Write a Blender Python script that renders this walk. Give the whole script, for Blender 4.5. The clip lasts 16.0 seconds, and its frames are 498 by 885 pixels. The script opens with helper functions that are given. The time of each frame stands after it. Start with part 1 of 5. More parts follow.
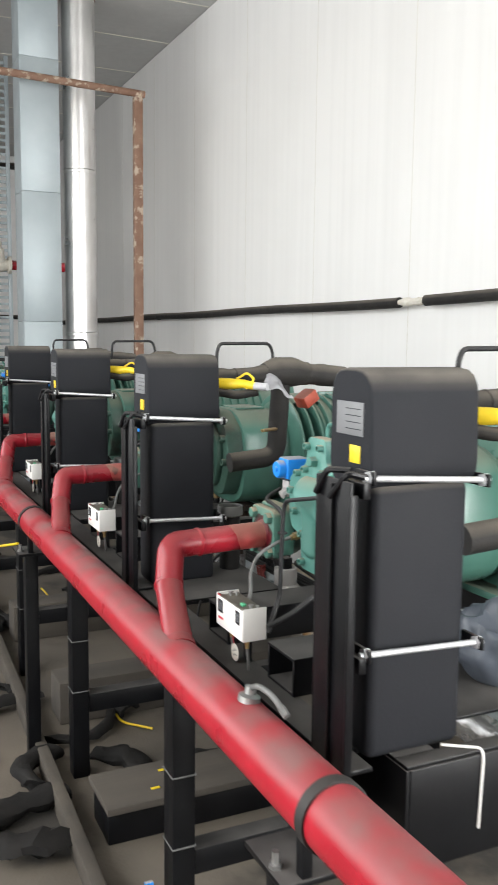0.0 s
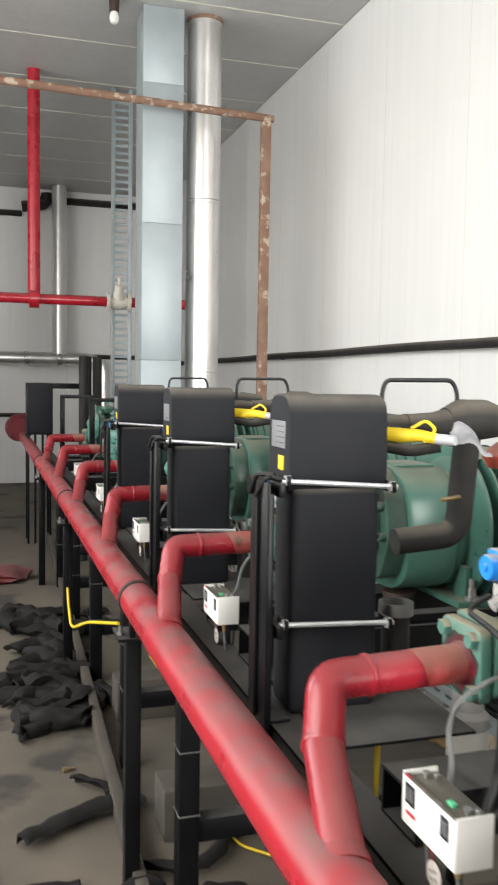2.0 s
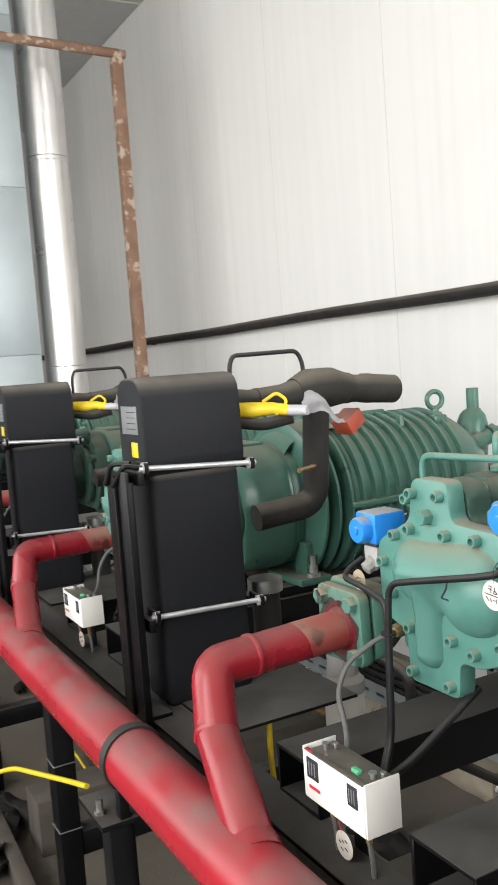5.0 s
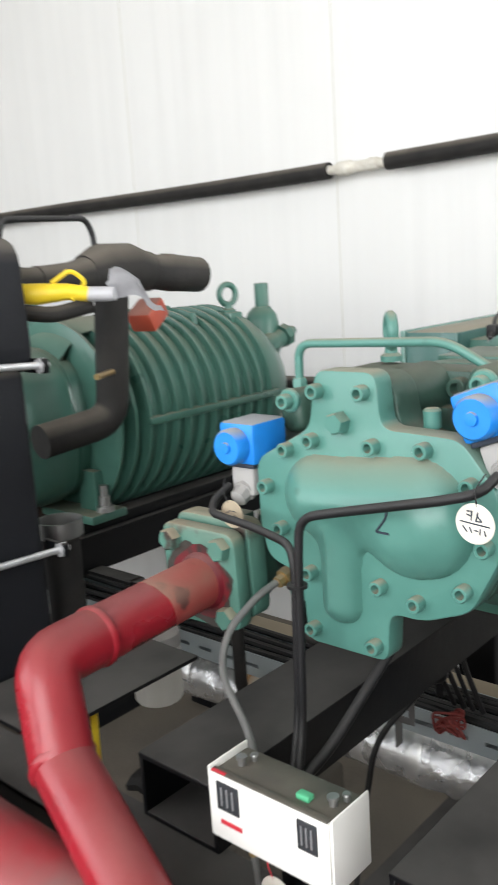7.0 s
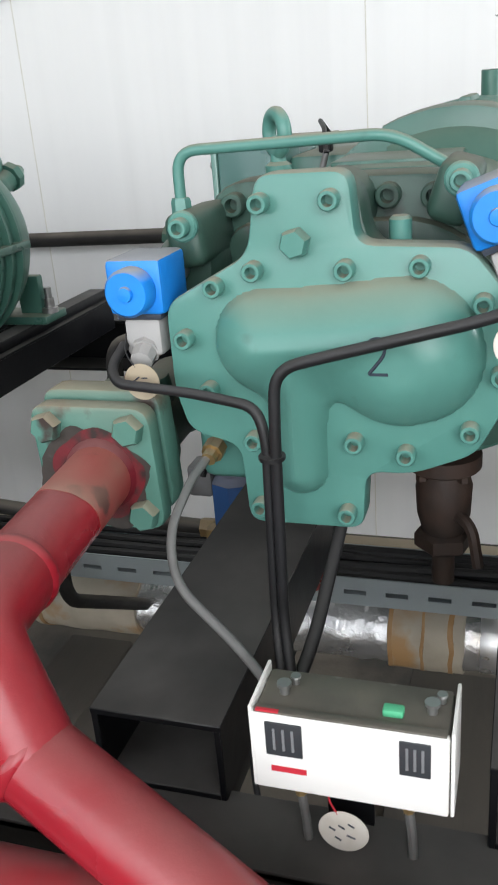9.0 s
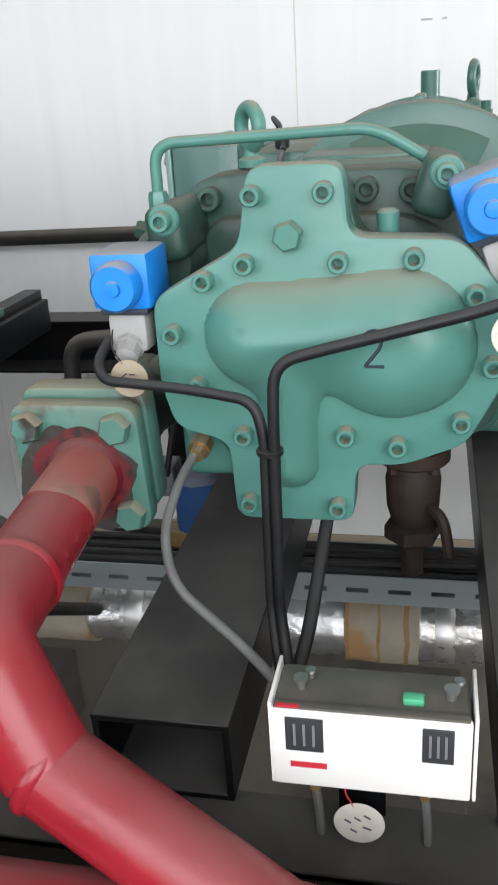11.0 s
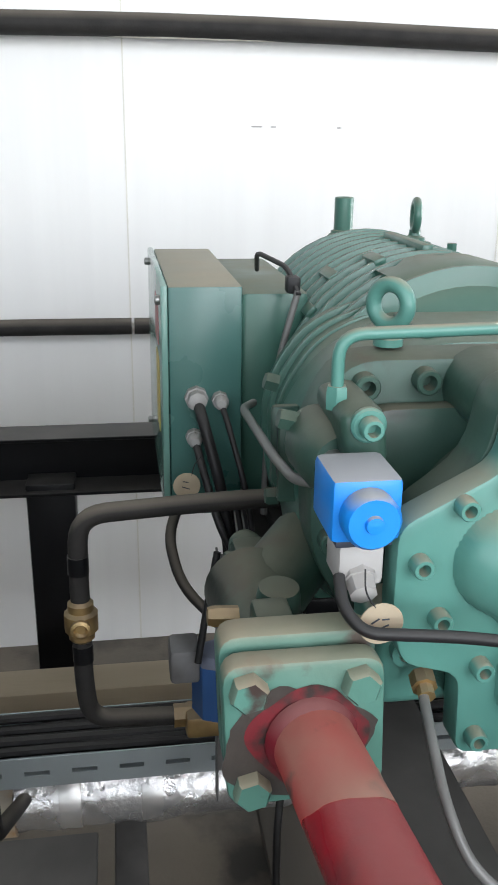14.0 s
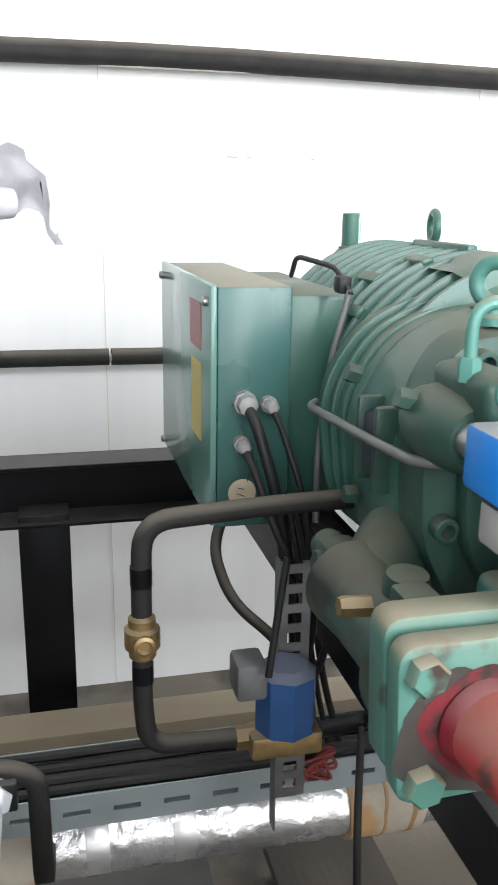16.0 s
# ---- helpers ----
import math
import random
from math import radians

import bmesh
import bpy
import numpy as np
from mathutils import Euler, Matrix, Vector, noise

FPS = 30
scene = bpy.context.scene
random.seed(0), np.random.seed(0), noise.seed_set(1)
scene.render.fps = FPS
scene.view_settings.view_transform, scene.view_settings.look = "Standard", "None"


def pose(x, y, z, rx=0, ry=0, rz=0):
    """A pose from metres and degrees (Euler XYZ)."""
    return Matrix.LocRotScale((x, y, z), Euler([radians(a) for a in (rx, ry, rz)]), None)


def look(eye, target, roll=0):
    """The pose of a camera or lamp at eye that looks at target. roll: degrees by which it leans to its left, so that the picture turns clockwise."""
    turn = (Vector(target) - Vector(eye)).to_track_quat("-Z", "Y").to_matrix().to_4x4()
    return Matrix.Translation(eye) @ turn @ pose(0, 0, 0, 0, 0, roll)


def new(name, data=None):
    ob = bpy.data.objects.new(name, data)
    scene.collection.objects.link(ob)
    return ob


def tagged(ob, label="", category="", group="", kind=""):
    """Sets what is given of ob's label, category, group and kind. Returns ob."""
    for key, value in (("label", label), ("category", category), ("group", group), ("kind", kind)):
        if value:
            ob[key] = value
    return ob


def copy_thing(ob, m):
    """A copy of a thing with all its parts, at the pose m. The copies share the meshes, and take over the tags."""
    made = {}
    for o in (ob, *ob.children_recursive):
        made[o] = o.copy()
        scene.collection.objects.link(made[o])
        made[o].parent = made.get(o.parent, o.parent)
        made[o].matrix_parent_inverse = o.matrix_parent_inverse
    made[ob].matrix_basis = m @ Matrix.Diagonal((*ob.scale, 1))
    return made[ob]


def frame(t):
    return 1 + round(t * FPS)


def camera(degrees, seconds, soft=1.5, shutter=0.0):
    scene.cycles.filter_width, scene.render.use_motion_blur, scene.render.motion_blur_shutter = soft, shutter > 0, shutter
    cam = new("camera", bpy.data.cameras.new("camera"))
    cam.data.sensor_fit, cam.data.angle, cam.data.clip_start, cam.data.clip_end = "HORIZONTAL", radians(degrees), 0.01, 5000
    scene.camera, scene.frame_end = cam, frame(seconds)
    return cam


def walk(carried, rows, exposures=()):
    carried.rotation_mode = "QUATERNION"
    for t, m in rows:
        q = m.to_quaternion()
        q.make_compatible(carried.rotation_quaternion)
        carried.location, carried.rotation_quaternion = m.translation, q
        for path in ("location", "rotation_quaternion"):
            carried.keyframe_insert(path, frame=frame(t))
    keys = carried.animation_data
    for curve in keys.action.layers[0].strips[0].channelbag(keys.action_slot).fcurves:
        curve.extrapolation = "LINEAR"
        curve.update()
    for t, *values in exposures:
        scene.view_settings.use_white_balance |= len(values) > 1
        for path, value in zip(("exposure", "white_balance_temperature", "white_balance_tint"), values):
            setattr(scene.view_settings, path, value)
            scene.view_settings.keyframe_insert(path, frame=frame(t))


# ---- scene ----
cam = camera(32.4, 16.0, shutter=0.5)
SIZE = 0.87  # metres in one unit of the plan below
METRES, EYE, TILT, LEAN, TURN = 4.0 * SIZE, 1.7 * SIZE, 0.0, 0.0, -25.1
ROWS = [
    (0.0, 0.0, 0.0, 0.0, 0.07, -6.85, -0.59),
    (0.5, -0.0119, 0.0488, -0.0022, 1.55, -7.14, 0.29),
    (1.0, -0.0257, 0.1048, -0.0068, 1.99, -7.31, 0.74),
    (1.5, -0.0304, 0.1417, -0.0081, 3.58, -6.27, -0.34),
    (2.0, -0.0359, 0.1829, -0.0053, 7.82, -4.11, -0.91),
    (2.5, -0.0558, 0.2207, -0.0075, 8.29, -3.19, 0.04),
    (3.0, -0.0959, 0.2768, -0.0029, 5.02, -3.02, 1.39),
    (5.5, -0.1919, 0.5062, -0.0129, -8.05, -6.32, 3.63),
    (6.0, -0.2114, 0.5313, -0.017, -13.78, -7.8, 2.73),
    (6.5, -0.2161, 0.561, -0.0234, -17.68, -9.65, 2.66),
    (7.0, -0.2097, 0.5939, -0.0295, -23.7, -11.6, 3.59),
    (7.5, -0.2071, 0.6269, -0.0319, -30.65, -14.44, 2.86),
    (8.0, -0.213, 0.6475, -0.0367, -36.75, -16.79, 2.81),
    (8.5, -0.2309, 0.6721, -0.043, -44.13, -20.29, 3.95),
    (11.0, -0.2511, 0.7, -0.045, -53.56, -22.4, 3.43),
    (11.5, -0.2476, 0.7078, -0.0352, -57.07, -19.07, 2.37),
    (12.0, -0.2232, 0.7249, -0.023, -60.25, -18.49, 1.71),
    (12.5, -0.2056, 0.7432, -0.0118, -61.8, -22.57, -0.0),
    (13.0, -0.2211, 0.7648, -0.009, -64.82, -21.58, 0.43),
    (13.5, -0.2533, 0.807, -0.0133, -69.19, -20.11, 0.79),
    (14.0, -0.2657, 0.8272, -0.0161, -73.38, -19.18, -0.73),
    (14.5, -0.2694, 0.8411, -0.0182, -75.95, -18.25, -1.46),
    (15.0, -0.2726, 0.8538, -0.0232, -76.95, -17.28, -1.75),
    (15.5, -0.274, 0.8641, -0.0291, -77.98, -16.19, -1.63),
    (16.0, -0.2707, 0.8733, -0.0358, -78.56, -15.78, -0.85),
]
EXPOSURES = [(0.0, -0.02, 6700, 10), (0.5, 0.18, 6700, 10), (1.0, 0.16, 6700, 10), (2.5, 0.2, 6950, 10), (5.5, 0.05, 6850, 10), (7.0, 0.0, 6650, 10), (8.0, -0.14, 6500, 10), (11.0, -0.2, 6400, 10), (12.5, -0.32, 6300, 10), (13.3, -0.42, 6300, 10), (14.0, -0.02, 6350, 10), (15.0, 0.28, 6400, 10), (16.0, 0.5, 6400, 10)]
walk(cam, [(t, pose(0, 0, EYE, TILT, LEAN, TURN) @ pose(METRES * x, METRES * y, METRES * z, 90 + pitch, roll, yaw)) for t, x, y, z, yaw, pitch, roll in ROWS], EXPOSURES)
PITCH = 1.22

# ---- light ----
world = bpy.data.worlds.new("sky")
scene.world = world
world.use_nodes = True
sky = world.node_tree.nodes.new("ShaderNodeTexSky")
sky.sky_type, sky.sun_disc = "NISHITA", False
sky.sun_elevation, sky.sun_rotation = radians(40), radians(250)
world.node_tree.links.new(sky.outputs["Color"], world.node_tree.nodes["Background"].inputs["Color"])
world.node_tree.nodes["Background"].inputs["Strength"].default_value = 0.12


def window_light(name, centre, target, width, height, watts):
    lamp = bpy.data.lights.new(name, "AREA")
    lamp.shape, lamp.size, lamp.size_y, lamp.energy = "RECTANGLE", width * SIZE, height * SIZE, watts * SIZE * SIZE
    lamp.color = (0.965, 0.985, 1.0)
    ob = new(name, lamp)
    ob.matrix_world = look(Vector(centre) * SIZE, Vector(target) * SIZE)
    return ob


window_light("window_light", (-2.98, 1.2, 2.85), (3.0, 1.2, 2.65), 4.6, 3.1, 295)
window_light("window_light", (-2.98, 6.6, 2.85), (3.0, 6.6, 2.65), 5.0, 3.1, 190)
window_light("end_window_light", (2.75, -3.97, 2.2), (3.0, 3.0, 1.5), 0.9, 2.9, 470)

# ---- materials ----


def principled(name):
    m = bpy.data.materials.new(name)
    m.use_nodes = True
    return m, m.node_tree.nodes, m.node_tree.links, m.node_tree.nodes["Principled BSDF"]


def surface(name, colour, rough=0.5, metal=0.0, second=None, scale=6.0, spread=0.5, grain=60.0, bump=0.1,
            dust=0.0, dust_colour=(0.30, 0.27, 0.23), stretch=(1, 1, 1), rand=0.0, coat=0.0, rough_var=0.15, wear=None, patchy=0.35, dust_from=0.2):
    """Base colour mottled with a second one, dust on upward faces, fine relief."""
    m, n, l, b = principled(name)
    b.inputs["Metallic"].default_value = metal
    b.inputs["Coat Weight"].default_value = coat
    geo = n.new("ShaderNodeNewGeometry")
    mapping = n.new("ShaderNodeMapping")
    mapping.inputs["Scale"].default_value = stretch
    l.new(geo.outputs["Position"], mapping.inputs["Vector"])
    big = n.new("ShaderNodeTexNoise")
    big.inputs["Scale"].default_value, big.inputs["Detail"].default_value = scale, 6
    l.new(mapping.outputs[0], big.inputs["Vector"])
    fine = n.new("ShaderNodeTexNoise")
    fine.inputs["Scale"].default_value, fine.inputs["Detail"].default_value = grain, 4
    l.new(mapping.outputs[0], fine.inputs["Vector"])
    ramp = n.new("ShaderNodeValToRGB")
    ramp.color_ramp.elements[0].position, ramp.color_ramp.elements[1].position = 0.5 - spread / 2, 0.5 + spread / 2
    second = second or tuple(c * 0.8 for c in colour)
    ramp.color_ramp.elements[0].color, ramp.color_ramp.elements[1].color = (*second, 1), (*colour, 1)
    l.new(big.outputs["Fac"], ramp.inputs["Fac"])
    col = ramp.outputs["Color"]

    def mix(fac, a, bcol):
        node = n.new("ShaderNodeMix")
        node.data_type = "RGBA"
        l.new(fac, node.inputs["Factor"]) if not isinstance(fac, float) else None
        l.new(a, node.inputs["A"])
        node.inputs["B"].default_value = (*bcol, 1)
        return node.outputs["Result"]

    def maths(op, a, bb, clamp=False):
        node = n.new("ShaderNodeMath")
        node.operation, node.use_clamp = op, clamp
        for i, v in enumerate((a, bb)):
            if isinstance(v, (int, float)):
                node.inputs[i].default_value = v
            else:
                l.new(v, node.inputs[i])
        return node.outputs[0]

    if wear:
        w = n.new("ShaderNodeTexNoise")
        w.inputs["Scale"].default_value, w.inputs["Detail"].default_value = wear[1], 8
        l.new(geo.outputs["Position"], w.inputs["Vector"])
        fac = maths("MULTIPLY", maths("SUBTRACT", w.outputs["Fac"], wear[2]), 14.0, True)
        col = mix(fac, col, wear[0])
    rough_out = maths("ADD", maths("MULTIPLY", maths("SUBTRACT", big.outputs["Fac"], 0.5), rough_var * 2), rough, True)
    if dust:
        sep = n.new("ShaderNodeSeparateXYZ")
        l.new(geo.outputs["Normal"], sep.inputs[0])
        up = maths("MULTIPLY", maths("SUBTRACT", sep.outputs["Z"], dust_from), 1.7, True)
        d2 = n.new("ShaderNodeTexNoise")
        d2.inputs["Scale"].default_value, d2.inputs["Detail"].default_value = 9.0, 5
        l.new(geo.outputs["Position"], d2.inputs["Vector"])
        patch = maths("ADD", maths("MULTIPLY", maths("MULTIPLY", maths("SUBTRACT", d2.outputs["Fac"], 0.3), 3.0, True), patchy), 1 - patchy, True)
        fac = maths("MULTIPLY", maths("MULTIPLY", up, patch), dust, True)
        col = mix(fac, col, dust_colour)
        rough_out = maths("ADD", rough_out, maths("MULTIPLY", fac, 0.4), True)
    if rand:
        info = n.new("ShaderNodeObjectInfo")
        hsv = n.new("ShaderNodeHueSaturation")
        l.new(maths("ADD", maths("MULTIPLY", info.outputs["Random"], rand), 1 - rand / 2), hsv.inputs["Value"])
        l.new(col, hsv.inputs["Color"])
        col = hsv.outputs["Color"]
    l.new(col, b.inputs["Base Color"])
    l.new(rough_out, b.inputs["Roughness"])
    if bump:
        bn = n.new("ShaderNodeBump")
        bn.inputs["Strength"].default_value, bn.inputs["Distance"].default_value = bump, 0.004
        l.new(fine.outputs["Fac"], bn.inputs["Height"])
        l.new(bn.outputs["Normal"], b.inputs["Normal"])
    return m


RED = surface("red_paint", (0.42, 0.012, 0.026), 0.29, second=(0.32, 0.011, 0.022), scale=7, bump=0.06, dust=0.8, dust_colour=(0.185, 0.12, 0.112), patchy=0.85, dust_from=0.3)
RED_CLEAN = surface("red_gloss_paint", (0.335, 0.0115, 0.023), 0.26, second=(0.24, 0.010, 0.019), scale=9, bump=0.14, grain=90, dust=0.55, dust_colour=(0.20, 0.10, 0.09), patchy=0.9, dust_from=0.35, wear=((0.15, 0.025, 0.03), 7.0, 0.60))
RED_DUSTY = surface("dust_caked_red_paint", (0.34, 0.085, 0.07), 0.55, second=(0.40, 0.03, 0.032), scale=16, bump=0.15, dust=0.9, dust_colour=(0.33, 0.19, 0.145), patchy=0.75, dust_from=-0.1, wear=((0.10, 0.03, 0.03), 24.0, 0.62))
SMEAR = surface("smeared_primer", (0.15, 0.012, 0.018), 0.55, second=(0.025, 0.018, 0.016), scale=45, spread=0.2, bump=0.3)
TIN = surface("dusty_tinplate", (0.17, 0.155, 0.125), 0.5, metal=0.35, second=(0.10, 0.092, 0.078), scale=30, bump=0.15, wear=((0.32, 0.31, 0.28), 26.0, 0.6))
TEAL = surface("teal_paint", (0.095, 0.255, 0.215), 0.36, second=(0.08, 0.225, 0.19), scale=10, bump=0.08, dust=0.95, dust_colour=(0.33, 0.275, 0.20), dust_from=0.45, wear=((0.06, 0.15, 0.125), 13.0, 0.66))
TEAL_FLANGE = surface("teal_paint_worn", (0.088, 0.225, 0.182), 0.45, second=(0.068, 0.165, 0.13), scale=18, bump=0.2, dust=0.95, dust_colour=(0.30, 0.255, 0.18), dust_from=0.05, wear=((0.045, 0.03, 0.026), 16.0, 0.58))
GREEN = surface("green_paint", (0.06, 0.163, 0.128), 0.32, second=(0.046, 0.12, 0.093), scale=9, bump=0.1, dust=0.9, dust_colour=(0.20, 0.18, 0.132), dust_from=0.45, patchy=0.6)
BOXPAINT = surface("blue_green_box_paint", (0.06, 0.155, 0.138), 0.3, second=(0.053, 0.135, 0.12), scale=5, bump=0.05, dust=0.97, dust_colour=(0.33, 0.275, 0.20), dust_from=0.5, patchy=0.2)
# Paler than the box: the glossy lid's reflection is put into the colour
LIDPAINT = surface("satin_lid_paint_with_sheen", (0.14, 0.27, 0.235), 0.16, second=(0.125, 0.245, 0.21), scale=3, bump=0.03)
BLACK = surface("black_steel_paint", (0.0065, 0.007, 0.008), 0.38, second=(0.004, 0.004, 0.005), scale=8, bump=0.08, dust=0.95, dust_colour=(0.112, 0.106, 0.10), dust_from=0.5, patchy=0.55)
RUBBER = surface("black_pipe_lagging", (0.016, 0.0155, 0.0155), 0.7, second=(0.026, 0.024, 0.022), scale=14, bump=0.2, grain=160, dust=0.75, dust_colour=(0.17, 0.15, 0.125))
FOAM = surface("black_foam_cover", (0.0165, 0.0178, 0.0215), 0.66, second=(0.012, 0.013, 0.016), scale=4, bump=0.1, grain=240, dust=0.97, dust_colour=(0.15, 0.137, 0.12), dust_from=0.2, patchy=0.45)
CABLE = surface("grey_black_cable", (0.016, 0.016, 0.018), 0.45, second=(0.012, 0.012, 0.012), scale=20, bump=0.05, dust=0.35, dust_colour=(0.12, 0.115, 0.11))
GREYTUBE = surface("grey_tube", (0.17, 0.17, 0.165), 0.4, second=(0.11, 0.11, 0.105), scale=30, bump=0.05)
ZINC = surface("zinc_rod", (0.74, 0.75, 0.77), 0.34, metal=0.6, scale=40, bump=0.05)
STEEL = surface("bare_steel", (0.42, 0.42, 0.41), 0.42, metal=0.9, scale=25, bump=0.1)
BRASS = surface("brass", (0.50, 0.36, 0.16), 0.42, metal=0.85, second=(0.30, 0.2, 0.1), scale=40, bump=0.1, dust=0.5)
GALV = surface("galvanised_sheet", (0.43, 0.485, 0.505), 0.48, metal=0.35, second=(0.36, 0.415, 0.44), scale=5, bump=0.04, grain=30)
ZINC_DUSTY = surface("dusty_zinc_strip", (0.20, 0.20, 0.205), 0.55, metal=0.3, second=(0.11, 0.105, 0.10), scale=25, bump=0.1)
CLADDING = surface("silver_pipe_cladding", (0.80, 0.79, 0.78), 0.34, metal=0.85, second=(0.7, 0.69, 0.68), scale=5, bump=0.05, grain=7)
RUST = surface("rusty_steel", (0.27, 0.165, 0.115), 0.75, second=(0.17, 0.085, 0.055), scale=9, bump=0.25, grain=80, wear=((0.46, 0.37, 0.29), 15.0, 0.555))
BLUE = surface("blue_plastic", (0.010, 0.25, 0.80), 0.4, scale=20, bump=0.04, dust=1.5, dust_colour=(0.30, 0.31, 0.33), dust_from=0.45)
BLUE_DARK = surface("dusty_blue_plastic", (0.03, 0.10, 0.28), 0.5, scale=20, bump=0.04, dust=0.6)
GREYPLASTIC = surface("grey_plastic", (0.40, 0.39, 0.38), 0.5, scale=20, bump=0.05, dust=0.3)
WHITEPLASTIC = surface("white_enamel", (0.80, 0.79, 0.76), 0.38, second=(0.76, 0.75, 0.71), scale=12, bump=0.02, wear=((0.45, 0.40, 0.33), 9.0, 0.74))
YELLOW = surface("yellow_tape", (0.85, 0.62, 0.03), 0.42, second=(0.70, 0.50, 0.02), scale=40, bump=0.25, grain=60)
FOIL = surface("aluminium_foil_wrap", (0.80, 0.80, 0.81), 0.26, metal=0.85, second=(0.62, 0.61, 0.60), scale=10, bump=0.8, grain=55, wear=((0.50, 0.42, 0.32), 3.5, 0.63))
PAPER = surface("paper_tag", (0.75, 0.72, 0.66), 0.7, second=(0.6, 0.56, 0.48), scale=60, bump=0.03)
INK = surface("dark_ink", (0.03, 0.04, 0.06), 0.6, bump=0)
REDINK = surface("red_ink", (0.6, 0.03, 0.05), 0.5, bump=0)
GREENCAP = surface("green_plastic_cap", (0.10, 0.50, 0.26), 0.5, bump=0)
ORANGE = surface("red_oxide_plastic", (0.42, 0.07, 0.035), 0.5, second=(0.3, 0.05, 0.03), scale=20, bump=0.1, dust=0.5)
DIALS = surface("dark_dial_glass", (0.045, 0.05, 0.055), 0.2, bump=0)
LABELGREY = surface("grey_label", (0.20, 0.205, 0.215), 0.5, second=(0.16, 0.165, 0.17), scale=60, bump=0)
TIMBER = surface("dusty_timber", (0.44, 0.37, 0.27), 0.8, second=(0.33, 0.27, 0.19), scale=6, bump=0.3, stretch=(1, 0.15, 1))
CONCRETE = surface("concrete_floor", (0.175, 0.148, 0.115), 0.85, second=(0.085, 0.075, 0.062), scale=1.7, bump=0.4, grain=90, wear=((0.055, 0.05, 0.044), 2.0, 0.56))
GREASE = surface("black_rubber_scrap", (0.0085, 0.0085, 0.009), 0.65, second=(0.014, 0.013, 0.012), scale=16, bump=0.4, grain=70, dust=0.25, dust_colour=(0.045, 0.042, 0.038))
OLDPLANK = surface("grimy_plank", (0.10, 0.086, 0.068), 0.85, second=(0.05, 0.044, 0.038), scale=5, bump=0.3, stretch=(0.2, 1, 1))
DARKRED = surface("dark_red_paint", (0.17, 0.012, 0.022), 0.45, scale=8, bump=0.1, dust=0.3)
PAPERWRAP = surface("stained_paper_wrap", (0.50, 0.44, 0.35), 0.6, second=(0.30, 0.26, 0.20), scale=9, bump=0.25, grain=40, dust=0.6, wear=((0.36, 0.21, 0.09), 6.0, 0.54))
STAIN = surface("brown_glue_line", (0.27, 0.14, 0.05), 0.6, second=(0.36, 0.22, 0.10), scale=30, bump=0.1)
CAULK = surface("old_caulk", (0.72, 0.70, 0.62), 0.7, scale=8, bump=0.1)
# Grimy teal, darkened further: shade of the recess behind the cover is in the colour
TEAL_DIRTY_SHADED = surface("grimy_shaded_teal_paint", (0.047, 0.112, 0.086), 0.42, second=(0.03, 0.062, 0.047), scale=12, bump=0.15, dust=0.75, dust_colour=(0.16, 0.145, 0.103), dust_from=0.45, wear=((0.028, 0.034, 0.028), 9.0, 0.57))
DUSTPAPER = surface("dusty_paper", (0.42, 0.35, 0.25), 0.8, scale=50, bump=0.05)
FADED_RED = surface("faded_red_print", (0.42, 0.18, 0.18), 0.5, bump=0)
FADED_YELLOW = surface("faded_yellow_print", (0.55, 0.45, 0.12), 0.5, bump=0)
RUSTDARK = surface("dark_rust", (0.055, 0.028, 0.018), 0.65, second=(0.018, 0.015, 0.013), scale=20, bump=0.3)
CLAMPMAT = surface("dark_clamp", (0.022, 0.02, 0.019), 0.6, scale=20, bump=0.1, dust=0.3, dust_colour=(0.10, 0.09, 0.08))
for matt in (RUBBER, CABLE):
    matt.node_tree.nodes["Principled BSDF"].inputs["Specular IOR Level"].default_value = 0.3
for matt in (BLACK, FOAM, GREASE):
    matt.node_tree.nodes["Principled BSDF"].inputs["Specular IOR Level"].default_value = 0.2
COPPER = surface("copper_red_wire", (0.24, 0.04, 0.035), 0.5, bump=0)
BAG = surface("crumpled_white_plastic", (0.52, 0.52, 0.54), 0.35, second=(0.42, 0.42, 0.45), scale=12, bump=0.6, grain=20)
GRIME = surface("oily_grime", (0.028, 0.024, 0.021), 0.6, second=(0.06, 0.05, 0.042), scale=30, bump=0.4)
SACKING = surface("blue_grey_plastic_sack", (0.10, 0.115, 0.14), 0.45, second=(0.06, 0.07, 0.085), scale=8, bump=0.4, grain=30)


